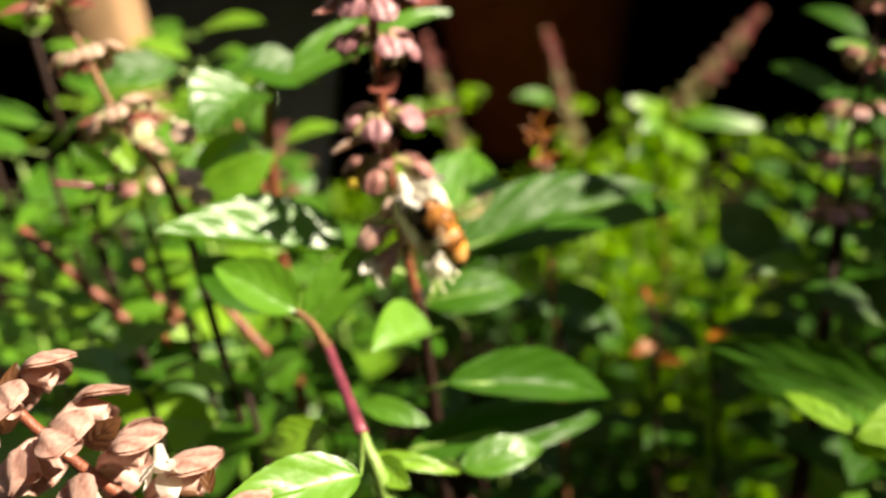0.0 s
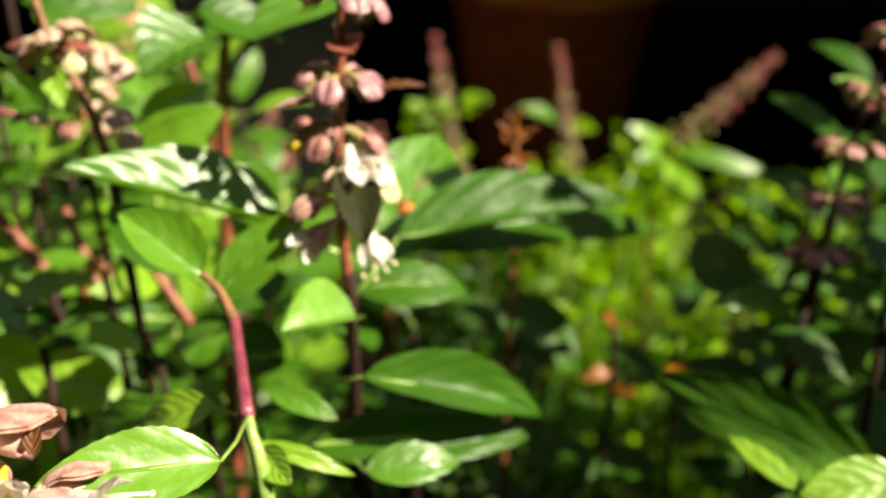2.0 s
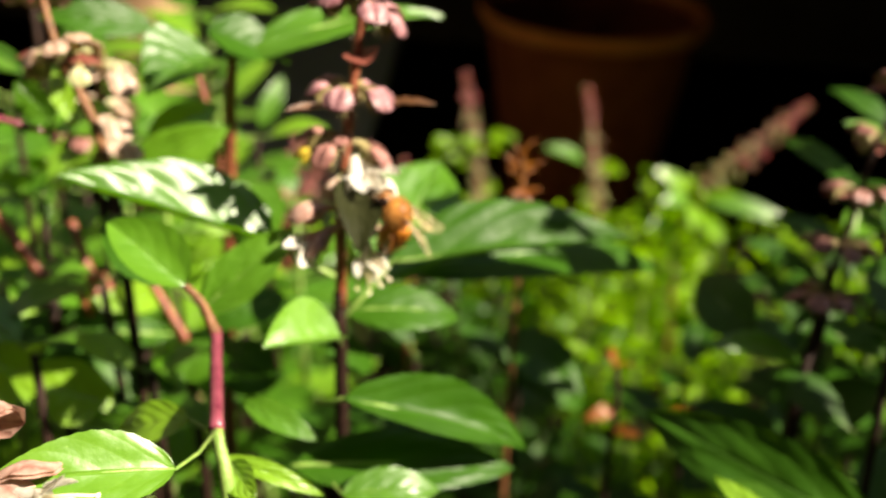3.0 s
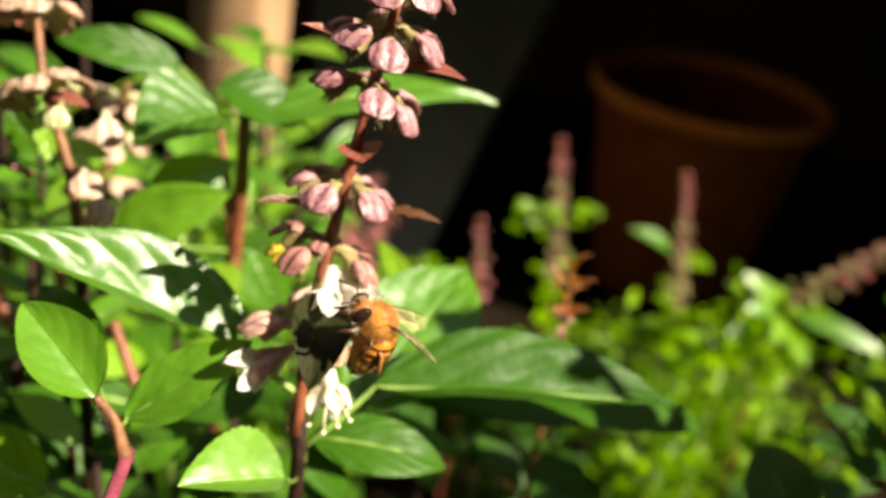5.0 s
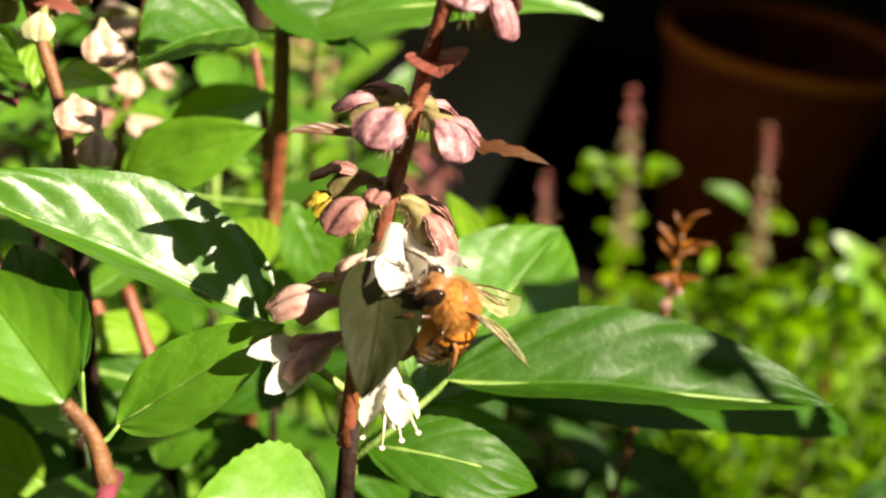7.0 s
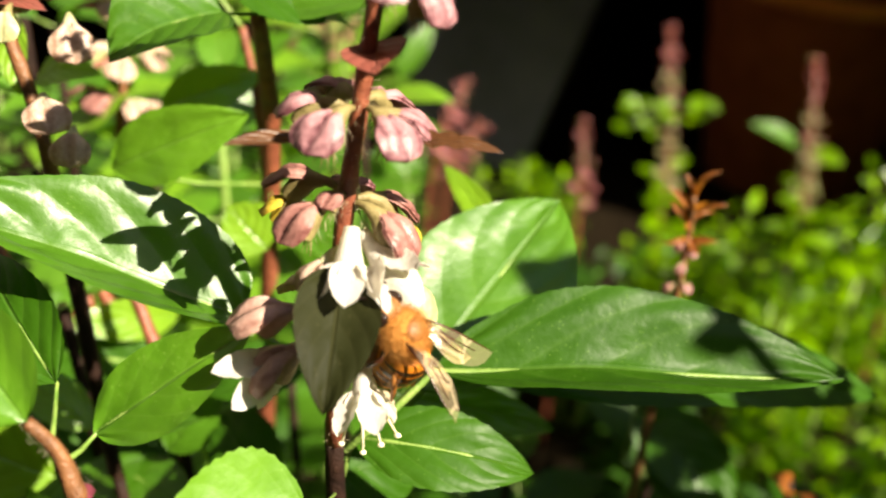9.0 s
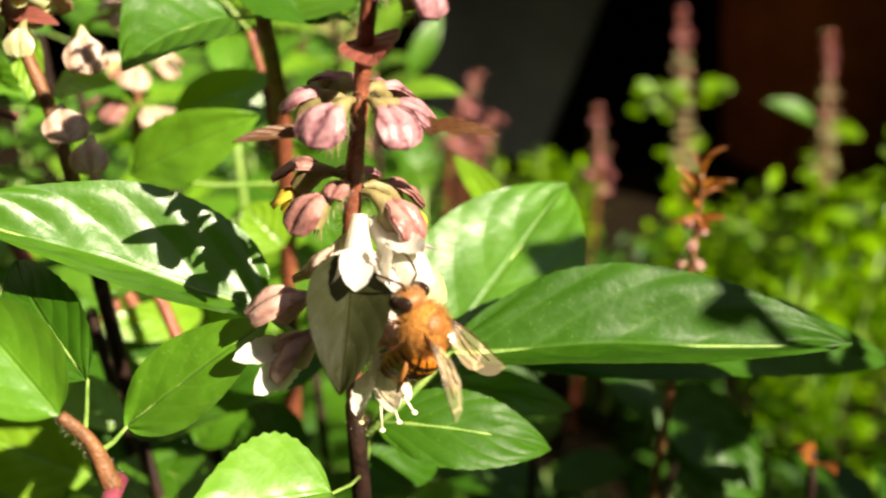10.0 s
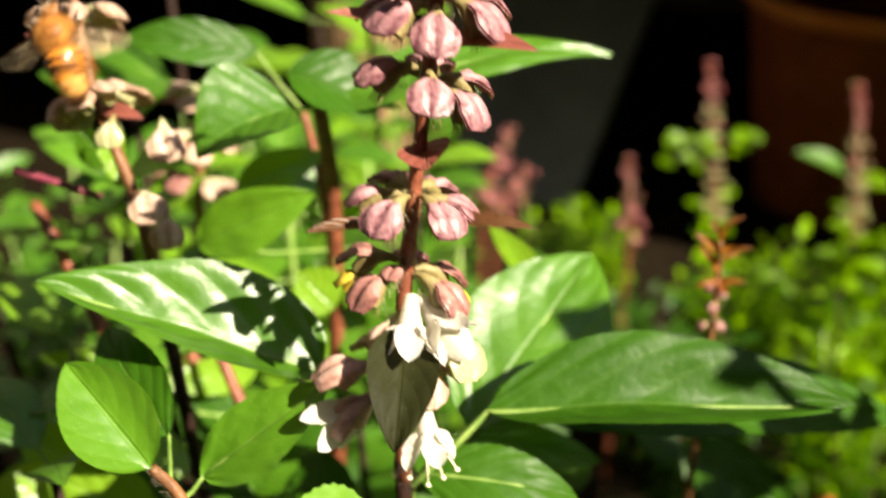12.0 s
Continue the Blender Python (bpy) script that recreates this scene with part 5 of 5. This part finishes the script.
def make_bee():
    """A honeybee 12 mm long; its head points along +y, its back along +z, its middle lies at the origin."""
    rnd = random.Random(8)
    bee = thing("honeybee", (0, 0, 0), "golden honeybee with dark-banded abdomen and clear wings", "bee")
    bm = bmesh.new()
    ellipsoid_into(bm, (0, 0.0011, 0.0002), (0.0023, 0.0025, 0.0021))
    fur_into(bm, (0, 0.0011, 0.0002), (0.0023, 0.0025, 0.0021), 3000, 0.0007, rnd)
    part("thorax", bm, FUR, bee, "furry golden thorax")
    bm = bmesh.new()
    ellipsoid_into(bm, (0, 0.0013, 0.0011), (0.0017, 0.0016, 0.00135))
    part("back_plate", bm, CUTICLE, bee, "smooth amber-brown back")
    bm = bmesh.new()
    ellipsoid_into(bm, (0, 0.0041, -0.0004), (0.0018, 0.0012, 0.0016))
    head = part("head", bm, CUTICLE, bee, "brown head with dark eyes")
    bm = bmesh.new()
    fur_into(bm, (0, 0.0043, -0.0004), (0.0011, 0.0011, 0.0015), 420, 0.0005, rnd)
    part("face_hair", bm, HAIR, head, "pale tan face hair")
    for s in (-1, 1):
        bm = bmesh.new()
        ellipsoid_into(bm, (s * 0.00146, 0.00425, -0.0002), (0.00068, 0.00088, 0.00132), 20, 14)
        part("eye", bm, EYE_BLACK, head, "large glossy dark eye")
        bm = bmesh.new()
        tube_into(bm, [(s * 0.0004, 0.0051, 0.0000), (s * 0.0011, 0.0061, 0.0007), (s * 0.0016, 0.0068, 0.0002), (s * 0.0022, 0.0078, -0.0008)], [0.00014, 0.00013, 0.00015, 0.00012], 6)
        part("antenna", bm, BAND, head)
    bm = bmesh.new()
    tube_into(bm, [(0, 0.0048, -0.0014), (0, 0.0052, -0.0024), (0, 0.0051, -0.0034)], [0.0005, 0.0003, 0.00012], 6)
    part("mouthparts", bm, BAND, head)
    # abdomen: rings that overlap, amber with a dark hind edge, hinged at the waist
    bm = bmesh.new()
    ellipsoid_into(bm, (0, -0.0006, 0), (0.0011, 0.0009, 0.0010))
    abdomen = part("abdomen", bm, BAND, bee, "amber abdomen with dark bands")
    abdomen.location = (0, -0.0006, -0.0002)

    def girth(s):
        return 0.0027 * (math.sin(math.pi * min(1.0, s * 0.74 + 0.20)) ** 0.6) * (1 - 0.30 * s)

    for k in range(6):
        y0 = -0.0002 - 0.00110 * k
        pts, radii = [], []
        for j in range(5):
            y = y0 + 0.0002 - 0.00118 * j / 4
            s = min(1.0, max(0.0, -y / 0.0071))
            pts.append((0, y, -0.0014 * s * s))
            radii.append(max(0.0001, girth(s) * (1 + 0.02 * (j == 4))))
        bm = bmesh.new()
        tube_into(bm, pts, radii, 22)
        part("abdomen_ring", bm, AMBER if k < 3 else AMBER_PALE if k < 5 else BAND, abdomen)
        # a dark hind edge, broad on the back and running out on the flanks
        bm = bmesh.new()
        rows = []
        for i in range(17):
            a = radians(-35 + 250 * i / 16)
            wide = (0.00036 + 0.00011 * min(k, 3)) * math.sin(math.pi * (i + 0.6) / 17.2) ** 0.5
            row = []
            for j in range(4):
                y = y0 - 0.00108 + wide * (1 - j / 3) * 1.6
                s = min(1.0, max(0.0, -y / 0.0071))
                r = girth(s) * 1.03
                row.append(bm.verts.new((r * math.cos(a), y, -0.0014 * s * s + r * math.sin(a))))
            rows.append(row)
        for a, b in zip(rows, rows[1:]):
            for j in range(3):
                bm.faces.new((a[j], a[j + 1], b[j + 1], b[j]))
        part("dark_band", bm, BAND, abdomen, "dark brown band")
    bm = bmesh.new()
    for k in range(6):
        y = -0.0006 - 0.00110 * k
        s = min(1.0, -y / 0.0071)
        for j in range(30):
            a = rnd.uniform(0, 6.28)
            p = Vector((girth(s) * math.cos(a), y, -0.0014 * s * s + girth(s) * math.sin(a)))
            tube_into(bm, [p, p + Vector((math.cos(a) * 0.0002, -0.0006, math.sin(a) * 0.0002))], [0.00003, 0.00001], 3, False)
    part("fuzz", bm, FUR, abdomen)
    # legs in three pairs, the hind ones broad
    for s in (-1, 1):
        for y, out, back, thick in ((0.0022, 0.0022, 0.0016, 0.0002), (0.0010, 0.0028, -0.0006, 0.00022), (-0.0004, 0.0028, -0.0026, 0.00026)):
            bm = bmesh.new()
            knee = Vector((s * out, y + back * 0.5, -0.0014))
            shin = Vector((s * out * 0.95, y + back * 1.1, -0.0027))
            tube_into(bm, [(s * 0.001, y, -0.0013), knee, shin, shin + Vector((s * 0.0001, back * 0.4, -0.0009))], [thick, thick * 1.1, thick * 1.2, thick * 0.5], 7)
            part("leg", bm, BAND if thick < 0.00025 else CUTICLE, bee)
    return bee, abdomen


def make_wing(bee, s, fore):
    """A clear wing hinged at the thorax; it lies along +x of its own space for the right side."""
    w = new("wing")
    long, wide = (0.0086, 0.0027) if fore else (0.0058, 0.0019)
    bm = bmesh.new()
    n = 12
    top, low = [], []
    for k in range(n + 1):
        u = k / n
        h = wide * (math.sin(math.pi * min(1.0, 0.06 + u * 0.94) ** 1.35) ** 0.6)
        z = 0.0003 * math.sin(u * 5)
        top.append(bm.verts.new((s * long * u, 0.0002 - 0.0006 * u * u, z)))
        low.append(bm.verts.new((s * long * u, 0.0002 - 0.0006 * u * u - max(0.0001, h), z - 0.0002)))
    for k in range(n):
        bm.faces.new((top[k], top[k + 1], low[k + 1], low[k]))
    me = bpy.data.meshes.new("wing")
    bm.to_mesh(me)
    bm.free()
    me.materials.append(WING)
    bpy.data.objects.remove(w)
    w = new("wing", me)
    w.parent = bee
    w.location = (s * 0.0014, 0.0014 if fore else 0.0006, 0.0014)
    tagged(w, "clear glassy wing with amber veins")
    bm = bmesh.new()
    h = lambda u: wide * (math.sin(math.pi * min(1.0, 0.06 + u * 0.94) ** 1.35) ** 0.6)
    tube_into(bm, [(s * long * u, 0.0002 - 0.0006 * u * u, 0.0003 * math.sin(u * 5)) for u in (0, 0.2, 0.4, 0.6, 0.8, 0.95)], [0.00012, 0.00011, 0.0001, 0.00008, 0.00006, 0.00003], 5)
    for f, e in ((0.35, 0.75), (0.65, 0.6)):
        tube_into(bm, [(s * long * u, 0.0002 - 0.0006 * u * u - h(u) * f * min(1, u * 3), 0.0003 * math.sin(u * 5)) for u in (0.02, 0.2, 0.4, e)], 0.00005, 5)
    part("wing_vein", bm, BAND, w)
    return w


bee, abdomen = make_bee()
wings = [(make_wing(bee, s, fore), s, fore) for s in (-1, 1) for fore in (True, False)]

BEE_PATH = [
    (0.0, -0.0073, 0.1431, 0.5287, 55.0, -5.3, 53.4),
    (0.2, -0.0077, 0.1447, 0.5317, 60.3, 1.2, 53.6),
    (0.4, 0.0053, 0.1660, 0.5274, 34.0, -16.3, 72.6),
    (0.6, 0.0071, 0.1612, 0.5180, 27.9, -18.5, 77.9),
    (0.8, 0.0029, 0.1571, 0.5086, 32.3, -17.2, 74.0),
    (1.0, 0.0144, 0.1578, 0.5045, 44.3, -13.8, 63.0),
    (1.2, 0.0092, 0.1549, 0.5045, 45.9, -12.6, 61.1),
    (1.4, 0.0028, 0.1551, 0.5081, 29.9, -17.4, 75.1),
    (1.6, 0.0026, 0.1572, 0.5102, 49.4, -14.5, 64.1),
    (1.8, 0.0019, 0.1612, 0.5135, 2.0, 7.5, 35.1),
    (2.0, -0.0085, 0.1819, 0.5109, -3.8, 9.4, 40.8),
    (2.2, 0.0058, 0.1742, 0.5223, -6.6, 9.4, 51.1),
    (2.4, 0.0030, 0.1623, 0.5362, 1.1, -9.9, 106.7),
    (2.6, 0.0034, 0.1545, 0.5270, 20.4, -14.2, 93.4),
    (2.8, -0.0059, 0.1492, 0.5252, 66.3, -4.1, 72.8),
    (3.0, -0.0031, 0.1483, 0.5281, 61.7, -11.5, 81.4),
    (4.8, -0.0024, 0.1426, 0.5330, 50.0, -12.0, 117.0),
    (5.0, -0.0015, 0.1435, 0.5346, 49.0, -12.0, 118.0),
    (5.5, -0.0023, 0.1459, 0.5337, 49.0, -12.0, 115.0),
    (6.0, -0.0030, 0.1477, 0.5320, 48.0, -13.0, 111.0),
    (6.5, -0.0027, 0.1493, 0.5307, 47.7, -14.0, 107.5),
    (7.0, -0.0035, 0.1506, 0.5304, 49.3, -17.0, 113.0),
    (7.5, -0.0038, 0.1508, 0.5290, 51.0, -16.0, 107.0),
    (8.3, -0.0044, 0.1506, 0.5274, 55.0, -14.0, 96.0),
    (9.0, -0.0049, 0.1506, 0.5262, 58.0, -12.0, 87.4),
    (9.5, -0.0039, 0.1497, 0.5271, 65.5, -7.5, 84.5),
    (10.0, -0.0032, 0.1478, 0.5270, 67.0, -2.0, 78.0),
    (10.5, -0.0039, 0.1464, 0.5295, 70.0, 4.5, 70.0),
    (10.7, -0.0049, 0.1463, 0.5317, 74.1, -4.6, 82.6),
    (10.8, 0.0004, 0.1458, 0.5336, 66.7, -3.3, 73.1),
    (10.9, 0.0054, 0.1438, 0.5331, 46.1, -28.1, 63.3),
    (11.0, -0.0020, 0.1431, 0.5369, 53.4, -25.6, 52.1),
    (11.1, -0.0029, 0.1390, 0.5377, 57.6, -24.6, 44.1),
    (11.2, -0.0067, 0.1388, 0.5388, 64.5, -18.1, 35.0),
    (11.3, -0.0096, 0.1405, 0.5426, 67.0, -1.0, 22.6),
    (11.4, -0.0207, 0.1389, 0.5421, 67.0, 1.7, 21.1),
    (11.5, -0.0296, 0.1396, 0.5418, 65.1, 20.2, 10.4),
    (11.6, -0.0306, 0.1460, 0.5464, 57.0, 22.4, -20.4),
    (11.7, -0.0382, 0.1477, 0.5455, 67.1, 9.5, 15.3),
    (11.8, -0.0486, 0.1512, 0.5475, 68.1, 2.2, 20.3),
    (11.9, -0.0615, 0.1553, 0.5500, 68.1, 4.9, 18.5),
    (12.0, -0.0683, 0.1640, 0.5567, 67.6, -9.9, 28.5),
]


def wing_pose(w, s, fore, sweep, lift):
    return Matrix.Translation(w.location) @ pose(0, 0, 0, 0, -s * lift, -s * (sweep + (0 if fore else 8)))


SWAY = [  # seconds, millimetres, degrees: the spike gives way under the bee
    (0, -0.32, -0.12, -0.46, 1.89, -3.70),
    (1.5, -0.39, 0.04, -0.54, 2.96, -1.80),
    (2.5, -0.21, 0.00, -0.77, 1.66, -0.80),
    (3, 0.32, 0.03, 0.32, -1.47, 0.89),
    (5, -0.54, -0.57, 0.28, -2.11, 1.53),
    (5.5, -0.12, -0.68, 0.41, -2.06, 1.06),
    (6.5, 0.05, -0.60, 0.23, -2.07, 0.81),
    (7, -0.38, -0.33, 0.37, -1.64, 1.73),
    (9, 0.26, -0.20, -0.01, -0.10, -0.14),
    (9.5, 0.11, 0.27, 0.06, 0.56, 0.28),
    (10.5, -0.01, 0.34, 0.01, 0.58, -0.26),
    (11, 0.01, 0.29, 0.14, 0.57, 0.05),
    (12, 0.14, 0.05, -0.31, -0.59, 0.10),
]


def motions():
    p = spike.location.copy()
    walk(spike, [(t, pose(p.x + x / 1000, p.y + y / 1000, p.z + z / 1000, rx, ry, 0)) for t, x, y, z, rx, ry in SWAY])
    bee.scale = (1.05, 1.05, 1.05)
    walk(bee, [(t, pose(x, y, z, rx, ry, rz)) for t, x, y, z, rx, ry, rz in BEE_PATH])
    hinge = abdomen.location.copy()
    walk(abdomen, [(t, Matrix.Translation(hinge) @ pose(0, 0, 0, bend)) for t, bend in ((0, 10), (2.6, 12), (2.9, 40), (3.4, 55), (10.5, 55), (10.7, 35), (10.9, 6), (12, 8))])
    for w, s, fore in wings:
        rows = []
        beat = 0
        k = 0
        while k <= 360:
            t = k / 30
            flying = t < 2.85 or t > 10.75
            if flying:
                beat += 1
                rows.append((t, wing_pose(w, s, fore, 8, 42 if beat % 2 else -28)))
                k += 2
            else:
                rows.append((t, wing_pose(w, s, fore, 64, 20)))
                k += 2 if t > 10.6 else 9
        if rows[-1][0] < 12.0:
            rows.append((12.0, rows[-1][1]))
        walk(w, rows)


motions()
